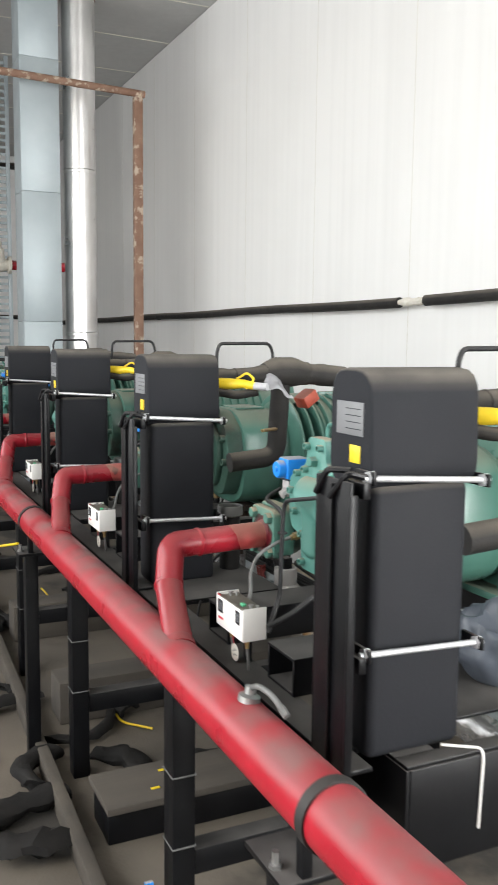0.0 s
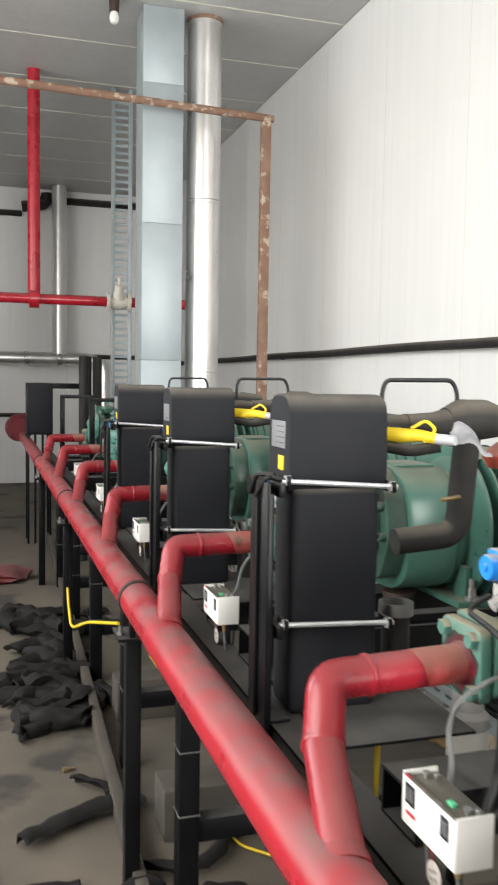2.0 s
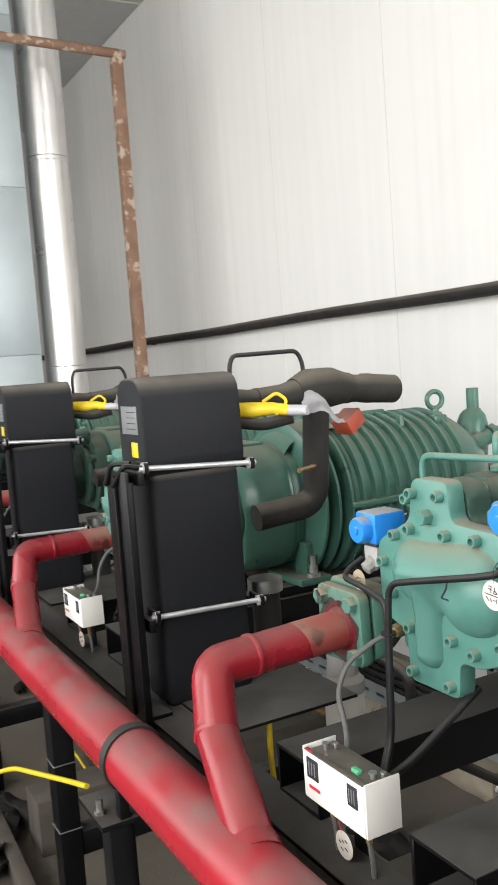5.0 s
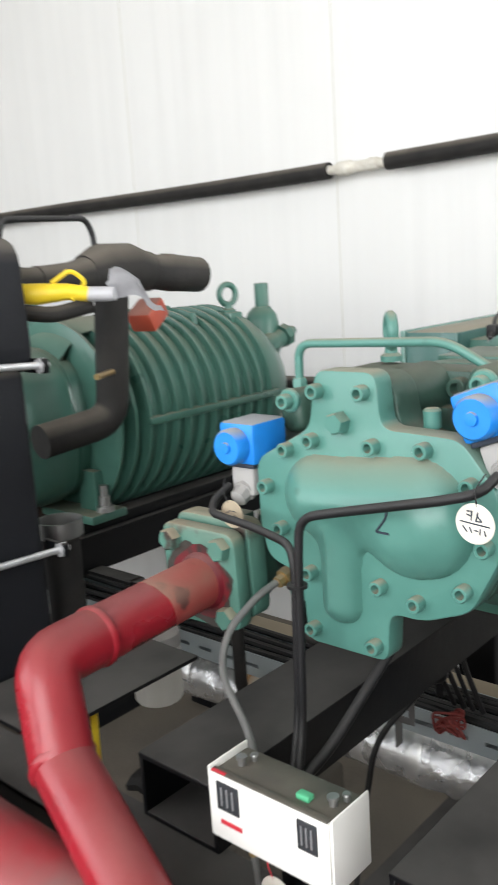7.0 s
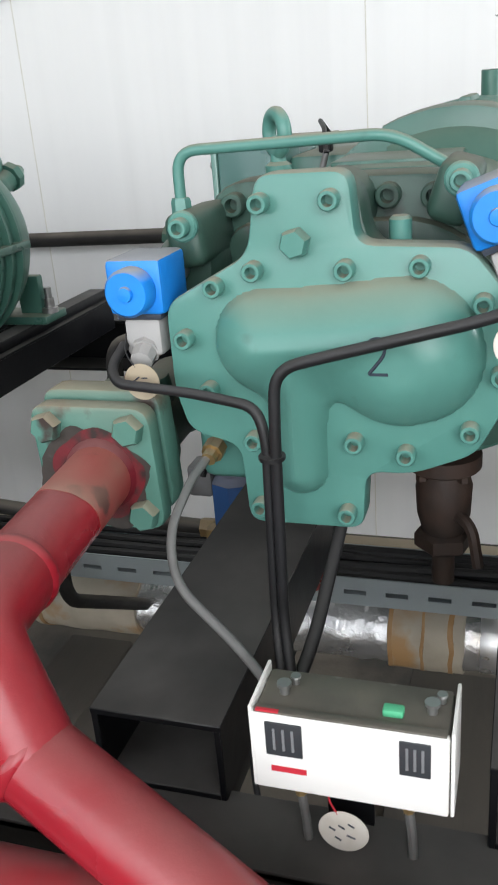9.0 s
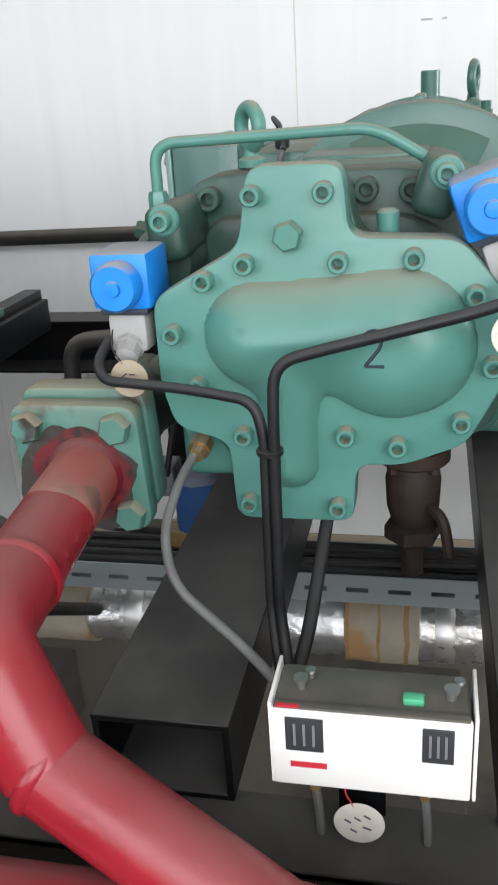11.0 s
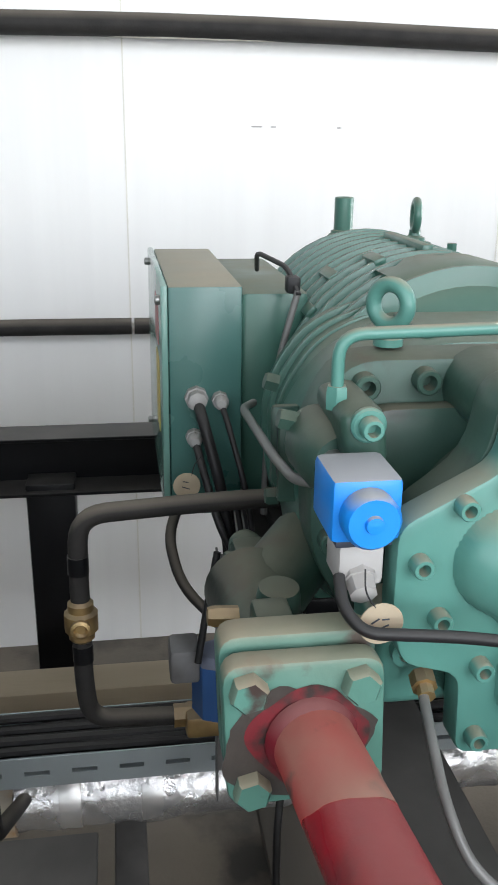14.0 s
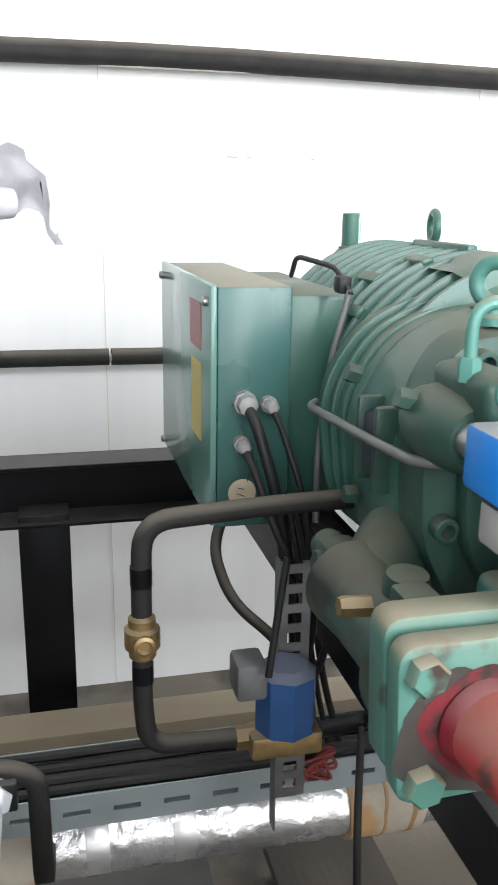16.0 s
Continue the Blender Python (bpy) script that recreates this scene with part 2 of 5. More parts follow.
def panel_material(name, colour, ribs, grime):
    """White painted sheet steel with fine vertical ribs and streaks."""
    m, n, l, b = principled(name)
    geo = n.new("ShaderNodeNewGeometry")
    sep = n.new("ShaderNodeSeparateXYZ")
    l.new(geo.outputs["Position"], sep.inputs[0])
    mapping = n.new("ShaderNodeMapping")
    mapping.inputs["Scale"].default_value = (9, 9, 0.25)
    l.new(geo.outputs["Position"], mapping.inputs["Vector"])
    streak = n.new("ShaderNodeTexNoise")
    streak.inputs["Scale"].default_value, streak.inputs["Detail"].default_value = 1.6, 5
    l.new(mapping.outputs[0], streak.inputs["Vector"])
    blot = n.new("ShaderNodeTexNoise")
    blot.inputs["Scale"].default_value, blot.inputs["Detail"].default_value = 1.3, 7
    l.new(geo.outputs["Position"], blot.inputs["Vector"])
    mul = n.new("ShaderNodeMath")
    mul.operation = "MULTIPLY"
    l.new(streak.outputs["Fac"], mul.inputs[0])
    l.new(blot.outputs["Fac"], mul.inputs[1])
    ramp = n.new("ShaderNodeValToRGB")
    ramp.color_ramp.elements[0].position, ramp.color_ramp.elements[1].position = 0.12, 0.34
    ramp.color_ramp.elements[0].color = (*[c * grime for c in colour], 1)
    ramp.color_ramp.elements[1].color = (*colour, 1)
    l.new(mul.outputs[0], ramp.inputs["Fac"])
    l.new(ramp.outputs["Color"], b.inputs["Base Color"])
    b.inputs["Roughness"].default_value = 0.42
    wave = n.new("ShaderNodeMath")
    wave.operation = "PINGPONG"
    add = n.new("ShaderNodeMath")
    add.operation = "ADD"
    l.new(sep.outputs["X"], add.inputs[0])
    l.new(sep.outputs["Y"], add.inputs[1])
    l.new(add.outputs[0], wave.inputs[0])
    wave.inputs[1].default_value = ribs
    bump = n.new("ShaderNodeBump")
    bump.inputs["Strength"].default_value, bump.inputs["Distance"].default_value = 0.022, 0.05
    l.new(wave.outputs[0], bump.inputs["Height"])
    l.new(bump.outputs["Normal"], b.inputs["Normal"])
    return m


PANEL = panel_material("white_sandwich_panel", (0.83, 0.828, 0.818), 0.03, 0.95)
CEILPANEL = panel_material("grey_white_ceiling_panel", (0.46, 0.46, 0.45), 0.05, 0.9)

# ---- mesh helpers ----


def box(x0, x1, y0, y1, z0, z1, bevel=0.0, segments=2, bm=None):
    """An axis-aligned block with rounded edges."""
    out = bmesh.new()
    bmesh.ops.create_cube(out, size=1, matrix=Matrix.LocRotScale(
        ((x0 + x1) / 2, (y0 + y1) / 2, (z0 + z1) / 2), None, (abs(x1 - x0), abs(y1 - y0), abs(z1 - z0))))
    if bevel:
        bmesh.ops.bevel(out, geom=out.edges[:], offset=bevel, segments=segments, affect="EDGES", profile=0.5)
    return join(bm, out) if bm is not None else out


def join(bm, other, m=None):
    """Adds a bmesh to another one."""
    if m is not None:
        bmesh.ops.transform(other, matrix=m, verts=other.verts)
    mesh = bpy.data.meshes.new("joined")
    other.to_mesh(mesh)
    other.free()
    bm.from_mesh(mesh)
    bpy.data.meshes.remove(mesh)
    return bm


def moved(bm, m):
    bmesh.ops.transform(bm, matrix=m, verts=bm.verts)
    return bm


def rounded_path(points, radius, steps=6):
    """A polyline with its corners rounded."""
    pts = [Vector(p) for p in points]
    out = [pts[0]]
    for a, b, c in zip(pts, pts[1:], pts[2:]):
        u, v = (a - b), (c - b)
        r = min(radius, u.length * 0.48, v.length * 0.48)
        p, q = b + u.normalized() * r, b + v.normalized() * r
        for i in range(steps + 1):
            t = i / steps
            out.append(p * (1 - t) ** 2 + b * 2 * t * (1 - t) + q * t * t)
    out.append(pts[-1])
    return out


def tube(points, r, bend=0.0, sides=16, bm=None, radii=None, caps=True):
    """A round tube swept along a line; radii: one radius a point."""
    path = rounded_path(points, bend) if bend else [Vector(p) for p in points]
    out = bm if bm is not None else bmesh.new()
    rings, normal = [], None
    for i, p in enumerate(path):
        d = (path[min(i + 1, len(path) - 1)] - path[max(i - 1, 0)]).normalized()
        if normal is None:
            normal = d.orthogonal().normalized()
        normal = (normal - d * normal.dot(d)).normalized()
        side = d.cross(normal)
        rad = radii[i] if radii else r
        rings.append([out.verts.new(p + (normal * math.cos(a) + side * math.sin(a)) * rad)
                      for a in (2 * math.pi * k / sides for k in range(sides))])
    for a, b in zip(rings, rings[1:]):
        for k in range(sides):
            out.faces.new((a[k], a[(k + 1) % sides], b[(k + 1) % sides], b[k]))
    if caps:
        out.faces.new(rings[0][::-1])
        out.faces.new(rings[-1])
    return out


def lathe(profile, origin, axis, sides=32, bm=None):
    """A turned body: (distance along axis, radius) pairs."""
    out = bm if bm is not None else bmesh.new()
    axis = Vector(axis).normalized()
    o, u = Vector(origin), axis.orthogonal().normalized()
    w = axis.cross(u)
    rings = []
    for d, r in profile:
        r = max(r, 1e-4)
        rings.append([out.verts.new(o + axis * d + (u * math.cos(a) + w * math.sin(a)) * r) for a in (2 * math.pi * k / sides for k in range(sides))])
    for p, q in zip(rings, rings[1:]):
        for k in range(sides):
            out.faces.new((p[k], p[(k + 1) % sides], q[(k + 1) % sides], q[k]))
    out.faces.new(rings[0][::-1])
    out.faces.new(rings[-1])
    return out


def extrude_x(outline, x0, x1, bevel=0.0, corner=0.0, segments=2):
    """A (y, z) outline with rounded corners, extruded along x."""
    pts = [Vector((0, y, z)) for y, z in outline]
    if corner:
        full = []
        n = len(pts)
        for i in range(n):
            a, b, c = pts[i - 1], pts[i], pts[(i + 1) % n]
            u, v = a - b, c - b
            r = min(corner, u.length * 0.45, v.length * 0.45)
            p, q = b + u.normalized() * r, b + v.normalized() * r
            for k in range(5):
                t = k / 4
                full.append(p * (1 - t) ** 2 + b * 2 * t * (1 - t) + q * t * t)
        pts = full
    out = bmesh.new()
    face = out.faces.new([out.verts.new((x0, p.y, p.z)) for p in pts])
    new_geo = bmesh.ops.extrude_face_region(out, geom=[face])["geom"]
    bmesh.ops.translate(out, vec=(x1 - x0, 0, 0), verts=[g for g in new_geo if isinstance(g, bmesh.types.BMVert)])
    bmesh.ops.recalc_face_normals(out, faces=out.faces[:])
    if bevel:
        rim = [e for e in out.edges if len(e.link_faces) == 2 and any(len(f.verts) > 4 for f in e.link_faces)
               and e.calc_face_angle(0) > 0.6]
        bmesh.ops.bevel(out, geom=rim, offset=bevel, segments=segments, affect="EDGES", profile=0.5)
    return out


def channel(x0, x1, y0, y1, z0, z1, axis, wall=0.007, open_side=-1):
    """A steel C-channel along x or y: web and two flanges."""
    out = bmesh.new()
    if axis == "y":
        xw = (x0, x0 + wall) if open_side > 0 else (x1 - wall, x1)
        box(*xw, y0, y1, z0, z1, 0.0015, 1, out)
        box(x0, x1, y0, y1, z1 - wall, z1 + 0.0005, 0.0015, 1, out)
        box(x0, x1, y0, y1, z0 - 0.0005, z0 + wall, 0.0015, 1, out)
    else:
        yw = (y0, y0 + wall) if open_side > 0 else (y1 - wall, y1)
        box(x0, x1, *yw, z0, z1, 0.0015, 1, out)
        box(x0, x1, y0, y1, z1 - wall, z1 + 0.0005, 0.0015, 1, out)
        box(x0, x1, y0, y1, z0 - 0.0005, z0 + wall, 0.0015, 1, out)
    return out


def finish(name, bm, material, origin, smooth=0.7):
    bmesh.ops.recalc_face_normals(bm, faces=bm.faces[:])
    for f in bm.faces:
        f.smooth = True
    for e in bm.edges:
        e.smooth = e.calc_face_angle(0) < smooth
    bmesh.ops.translate(bm, vec=-Vector(origin), verts=bm.verts)
    bmesh.ops.scale(bm, vec=(SIZE, SIZE, SIZE), verts=bm.verts)
    mesh = bpy.data.meshes.new(name)
    bm.to_mesh(mesh)
    bm.free()
    mesh.materials.append(material)
    return new(name, mesh)


def thing(name, base, label, category, group=""):
    """An Empty at a thing's base, to hold its parts."""
    ob = new(name)
    ob.location = Vector(base) * SIZE
    ob.empty_display_size = 0.05
    ob["base"] = list(base)
    return tagged(ob, label, category, group)


def part(name, bm, material, parent, label=""):
    """One mesh under a thing or a part, given in world places."""
    ob = finish(name, bm, material, parent["base"])
    ob["base"] = parent["base"]
    ob.parent = parent
    return tagged(ob, label)


def solid(name, bm, material, label, category, group="", kind="", base=None):
    """A thing of one single mesh."""
    if base is None:
        lo = [min(v.co[i] for v in bm.verts) for i in range(3)]
        hi = [max(v.co[i] for v in bm.verts) for i in range(3)]
        base = ((lo[0] + hi[0]) / 2, (lo[1] + hi[1]) / 2, lo[2])
    ob = finish(name, bm, material, base)
    ob.location = Vector(base) * SIZE
    ob["base"] = list(base)
    return tagged(ob, label, category, group, kind)


def structure(name, bm, material, label=""):
    return solid(name, bm, material, label or name.replace("_", " "), name.split("_")[0], kind="structure")


def repeat(ob, offsets):
    """Copies of a thing along the row of machines."""
    return [copy_thing(ob, Matrix.Translation((Vector(ob["base"]) + Vector((0, d, 0))) * SIZE)) for d in offsets]


# ---- the room ----
WALL_X, CEIL, FAR_Y, BACK_Y, LEFT_X, FLOOR = 3.33, 4.9, 16.1, -4.0, -3.0, -0.16
structure("floor", box(LEFT_X - 0.2, WALL_X + 0.2, BACK_Y - 0.2, FAR_Y + 0.2, -0.26, FLOOR), CONCRETE, "dusty stained bare concrete floor")
structure("kerb", moved(box(-0.02, 0.03, -3.6, 7.0, FLOOR, -0.07, 0.008), pose(0.70, 3.6, 0, 0, 0, -1.6)), OLDPLANK, "low concrete kerb along the machine rack")
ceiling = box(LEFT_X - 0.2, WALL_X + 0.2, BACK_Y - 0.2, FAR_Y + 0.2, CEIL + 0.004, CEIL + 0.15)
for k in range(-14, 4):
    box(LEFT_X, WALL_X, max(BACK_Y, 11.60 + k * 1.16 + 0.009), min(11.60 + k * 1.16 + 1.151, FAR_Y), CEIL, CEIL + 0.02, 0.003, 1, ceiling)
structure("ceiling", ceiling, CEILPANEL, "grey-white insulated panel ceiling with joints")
for k in range(-13, 4):
    structure("ceiling_trim", box(LEFT_X, WALL_X, 11.60 + k * 1.16 - 0.008, 11.60 + k * 1.16 + 0.008, CEIL - 0.004, CEIL + 0.003), CAULK, "pale joint strip between ceiling panels")
right = structure("wall_right", box(WALL_X + 0.01, WALL_X + 0.2, BACK_Y - 0.2, FAR_Y + 0.2, FLOOR, CEIL + 0.01), PANEL, "white ribbed sandwich panel wall")
far = structure("wall_far", box(LEFT_X, WALL_X, FAR_Y + 0.01, FAR_Y + 0.2, FLOOR, CEIL + 0.01), PANEL, "white sandwich panel end wall")


def panel_row(owner, at, along, start, stop, width):
    """Wall panels with open joints between them, each its own piece."""
    p = start
    while p < stop - 0.01:
        q = min(p + width, stop)
        if along == "y":
            bm = box(WALL_X, WALL_X + 0.014, p + 0.0007, q - 0.0007, FLOOR, CEIL - 0.003, 0.001, 1)
        else:
            bm = box(p + 0.003, q - 0.003, FAR_Y, FAR_Y + 0.014, FLOOR, CEIL - 0.003, 0.003, 1)
        part("panel", bm, PANEL, owner)
        if along == "y":
            part("joint_strip", box(WALL_X - 0.0008, WALL_X + 0.006, q - 0.0018, q + 0.0018, FLOOR, CEIL - 0.004), CAULK, owner)
        p = q


panel_row(right, WALL_X, "y", 3.412 - 6 * 1.272, FAR_Y, 1.272)
panel_row(far, FAR_Y, "x", LEFT_X, WALL_X, 1.15)
back = box(LEFT_X, 2.25, BACK_Y - 0.2, BACK_Y, FLOOR, CEIL + 0.01)
box(3.25, WALL_X, BACK_Y - 0.2, BACK_Y, FLOOR, CEIL + 0.01, bm=back)
box(2.25, 3.25, BACK_Y - 0.2, BACK_Y, 3.8, CEIL + 0.01, bm=back)
box(2.25, 3.25, BACK_Y - 0.2, BACK_Y, FLOOR, 0.7, bm=back)
structure("wall_back", back, PANEL, "white sandwich panel wall with a window opening")
end_win = box(2.25, 3.25, BACK_Y - 0.12, BACK_Y - 0.06, 0.7, 0.76, 0.004)
box(2.25, 3.25, BACK_Y - 0.12, BACK_Y - 0.06, 3.74, 3.8, 0.004, bm=end_win)
for x0 in (2.25, 2.72, 3.19):
    box(x0, x0 + 0.06, BACK_Y - 0.12, BACK_Y - 0.06, 0.76, 3.74, 0.004, bm=end_win)
structure("window_3", end_win, WHITEPLASTIC, "white window frame in the end wall")
left = box(LEFT_X - 0.2, LEFT_X, BACK_Y - 0.2, FAR_Y + 0.2, FLOOR, 1.25)
box(LEFT_X - 0.2, LEFT_X, BACK_Y - 0.2, FAR_Y + 0.2, 4.42, CEIL + 0.01, bm=left)
for y0, y1 in ((BACK_Y - 0.2, -1.12), (3.52, 4.08), (9.12, FAR_Y + 0.2)):
    box(LEFT_X - 0.2, LEFT_X, y0, y1, 1.25, 4.42, bm=left)
structure("wall_left", left, PANEL, "white sandwich panel wall with a window opening")
for number, (y0, y1) in enumerate(((-1.12, 3.52), (4.08, 9.12)), 1):
    win = box(LEFT_X - 0.12, LEFT_X - 0.06, y0, y1, 1.25, 1.31, 0.004)
    box(LEFT_X - 0.12, LEFT_X - 0.06, y0, y1, 4.36, 4.42, 0.004, bm=win)
    for k in range(5):
        yk = y0 + k * (y1 - y0 - 0.06) / 4
        box(LEFT_X - 0.12, LEFT_X - 0.06, yk, yk + 0.06, 1.31, 4.36, 0.004, bm=win)
    structure("window_%d" % number, win, WHITEPLASTIC, "white window frame high in the wall")
ground = box(-400, 400, -400, 400, -0.5, -0.25)
structure("ground", ground, CONCRETE, "bare ground outside")

# ---- machine units ----
YC = 3.07  # the machine in the middle of the row; its neighbours are copies
OFFSETS = [-PITCH, PITCH, 2 * PITCH, 3 * PITCH]


def socket_bolt(x, y, z, r=0.0095, depth=0.016, bm=None):
    """A cap screw whose head faces -x, with its recess."""
    prof = [(0.0, r * 1.0), (depth - 0.0015, r), (depth, r * 0.88), (depth, r * 0.58), (depth * 0.15, r * 0.52)]
    return lathe(prof, (x, y, z), (-1, 0, 0), 14, bm)


def hex_bolt(x, y, z, axis, r=0.016, depth=0.014, bm=None):
    return lathe([(0, r), (depth * 0.8, r), (depth, r * 0.85)], (x, y, z), axis, 6, bm)


def eye_bolt(x, y, z, r=0.03, wire=0.008, turn=0.0):
    """A lifting eye standing on a collar."""
    out = lathe([(0, r * 0.75), (0.008, r * 0.75), (0.012, r * 0.45), (0.022, r * 0.4)], (x, y, z), (0, 0, 1), 16)
    ring = []
    c, s = math.cos(turn), math.sin(turn)
    for k in range(25):
        a = 2 * math.pi * k / 24
        ring.append((x + c * r * math.sin(a), y + s * r * math.sin(a), z + 0.022 + r - r * math.cos(a)))
    return tube(ring, wire, 0, 10, out, caps=False)


def compressor():
    c = thing("screw_compressor", (1.65, YC, 1.05), "teal and green screw compressor with bolted end cover, dusty", "compressor", "compressors in the rack")
    # end cover plate
    outline = [(3.126, 1.457), (3.040, 1.457), (3.034, 1.392), (2.935, 1.388), (2.893, 1.335), (2.889, 1.262), (2.925, 1.192),
               (2.985, 1.168), (3.030, 1.168), (3.034, 1.104), (3.156, 1.104), (3.160, 1.19), (3.214, 1.205), (3.226, 1.25), (3.226, 1.338), (3.138, 1.385)]
    cover = part("end_cover", extrude_x(outline, 1.060, 1.095, 0.004, 0.016), TEAL, c)
    back_outline = [(3.13, 1.45), (3.04, 1.45), (3.03, 1.378), (2.94, 1.372), (2.90, 1.3), (2.91, 1.2), (2.99, 1.16), (3.15, 1.13), (3.20, 1.2), (3.212, 1.32), (3.14, 1.375)]
    part("cover_flange", extrude_x(back_outline, 1.098, 1.15, 0.004, 0.03), TEAL_DIRTY_SHADED, c)
    part("lower_port", box(1.098, 1.20, 3.13, 3.222, 1.132, 1.215, 0.014, 3), TEAL, c)
    part("ring_plug", lathe([(0, 0.016), (0.010, 0.016), (0.010, 0.010), (0.004, 0.009)], (1.098, 3.197, 1.198), (-1, 0, 0), 20), TEAL, c)
    part("port_block", box(1.10, 1.165, 3.045, 3.122, 1.36, 1.447, 0.018, 3), TEAL, c)
    # raised dome on the cover, a smooth swelling
    def capsule(py, pz, ay, az, by, bz, r):
        uy, uz = by - ay, bz - az
        t = max(0, min(1, ((py - ay) * uy + (pz - az) * uz) / (uy * uy + uz * uz)))
        return math.hypot(py - ay - t * uy, pz - az - t * uz) - r
    def height(py, pz):
        a = capsule(py, pz, 3.125, 1.302, 2.99, 1.308, 0.05)
        b = capsule(py, pz, 2.995, 1.285, 2.985, 1.288, 0.064)
        d = capsule(py, pz, 3.096, 1.27, 3.096, 1.17, 0.027)
        e = -math.log(math.exp(-a * 90) + math.exp(-b * 90) + math.exp(-d * 90)) / 90
        if e >= 0:
            return max(-0.008, -e * 0.8)
        q = min(1, -e / 0.055)
        return 0.042 * (0.75 * math.sqrt(1 - (1 - q) ** 2) + 0.25 * q * q * (3 - 2 * q))
    bm = bmesh.new()
    ny, nz = 100, 90
    grid = [[bm.verts.new((1.0604 - height(2.9 + 0.3 * i / ny, 1.12 + 0.27 * j / nz), 2.9 + 0.3 * i / ny, 1.12 + 0.27 * j / nz))
             for j in range(nz + 1)] for i in range(ny + 1)]
    for i in range(ny):
        for j in range(nz):
            quad = (grid[i][j], grid[i + 1][j], grid[i + 1][j + 1], grid[i][j + 1])
            if any(v.co.x < 1.0600 for v in quad):
                bm.faces.new(quad)
    bmesh.ops.delete(bm, geom=[v for v in bm.verts if not v.link_faces], context="VERTS")
    part("dome", bm, TEAL, cover)
    bolts = [(3.121, 1.432), (3.056, 1.433), (3.171, 1.356), (3.131, 1.371), (3.044, 1.371), (2.977, 1.373), (2.922, 1.339), (2.905, 1.273),
             (2.931, 1.218), (2.990, 1.192), (3.040, 1.202), (3.049, 1.124), (3.140, 1.126), (3.185, 1.252), (3.206, 1.305), (3.142, 1.20)]
    for by, bz in bolts:
        part("bolt", socket_bolt(1.061, by, bz), TEAL, cover)
    part("hex_plug", hex_bolt(1.061, 3.089, 1.396, (-1, 0, 0), 0.014, 0.018), TEAL, cover)
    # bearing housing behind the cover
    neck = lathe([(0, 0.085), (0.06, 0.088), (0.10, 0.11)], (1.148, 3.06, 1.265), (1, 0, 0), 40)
    part("neck", neck, TEAL_DIRTY_SHADED, c)
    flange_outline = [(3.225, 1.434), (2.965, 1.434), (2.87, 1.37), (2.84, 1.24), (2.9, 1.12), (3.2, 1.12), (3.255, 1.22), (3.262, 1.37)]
    housing = part("bearing_housing", extrude_x(flange_outline, 1.25, 1.315, 0.006, 0.035), TEAL_DIRTY_SHADED, c)
    part("inner_rim", extrude_x([(3.205, 1.39), (2.98, 1.39), (2.90, 1.33), (2.89, 1.24), (2.93, 1.15), (3.17, 1.15), (3.22, 1.22), (3.225, 1.34)], 1.225, 1.252, 0.008, 0.04), TEAL_DIRTY_SHADED, housing)
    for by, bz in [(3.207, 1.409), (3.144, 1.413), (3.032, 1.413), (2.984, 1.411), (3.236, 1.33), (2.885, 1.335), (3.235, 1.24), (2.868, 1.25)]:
        part("bolt", socket_bolt(1.251, by, bz, 0.0135, 0.02), TEAL_DIRTY_SHADED, housing)
    part("oil_boss", lathe([(0, 0.040), (0.05, 0.036), (0.085, 0.034), (0.10, 0.03)], (1.255, 3.084, 1.405), (-1, 0, 0.02), 28), TEAL_DIRTY_SHADED, housing)
    # black disc painted as the shade inside a drilled hole; nothing is cut
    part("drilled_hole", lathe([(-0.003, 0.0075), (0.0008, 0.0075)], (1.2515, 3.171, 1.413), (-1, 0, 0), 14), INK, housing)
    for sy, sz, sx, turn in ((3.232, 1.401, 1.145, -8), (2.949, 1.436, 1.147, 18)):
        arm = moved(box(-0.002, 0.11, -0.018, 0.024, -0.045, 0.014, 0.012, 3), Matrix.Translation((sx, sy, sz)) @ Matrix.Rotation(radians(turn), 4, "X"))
        valve_arm = part("valve_arm", arm, TEAL_DIRTY_SHADED, housing)
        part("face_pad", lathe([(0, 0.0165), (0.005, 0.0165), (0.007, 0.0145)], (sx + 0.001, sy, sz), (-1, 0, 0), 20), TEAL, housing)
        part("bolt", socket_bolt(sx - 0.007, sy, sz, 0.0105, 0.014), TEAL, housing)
    part("side_body", lathe([(0, 0.03), (0.02, 0.038), (0.07, 0.04), (0.10, 0.03)], (1.17, 3.245, 1.352), (1, 0.06, 0.02), 24), TEAL_DIRTY_SHADED, housing)
    part("side_plug", hex_bolt(1.241, 3.276, 1.374, (0, 1, 0.25), 0.0115, 0.02), TEAL_DIRTY_SHADED, housing)
    part("schrader_valve", lathe([(0, 0.008), (0.03, 0.008), (0.03, 0.011), (0.05, 0.011), (0.053, 0.008)], (1.122, 3.003, 1.355), (0, 0, 1), 12), TEAL, c)
    # loop tube over the housing
    part("equalising_tube", tube([(1.19, 3.250, 1.41), (1.19, 3.250, 1.473), (1.19, 3.02, 1.478), (1.20, 2.965, 1.444)], 0.0062, 0.024, 10), TEAL, c)
    part("tube_nut", hex_bolt(1.19, 3.250, 1.403, (0, 0, 1), 0.011, 0.022), TEAL, c)
    # rotor casing: wide, flat on top, stepped towards the motor
    casing = [(3.205, 1.40), (3.12, 1.438), (2.955, 1.438), (2.865, 1.39), (2.835, 1.26), (2.86, 1.12), (2.95, 1.075), (3.14, 1.075), (3.245, 1.15), (3.262, 1.31)]
    part("rotor_casing", extrude_x(casing, 1.313, 1.47, 0.012, 0.05), GREEN, c)
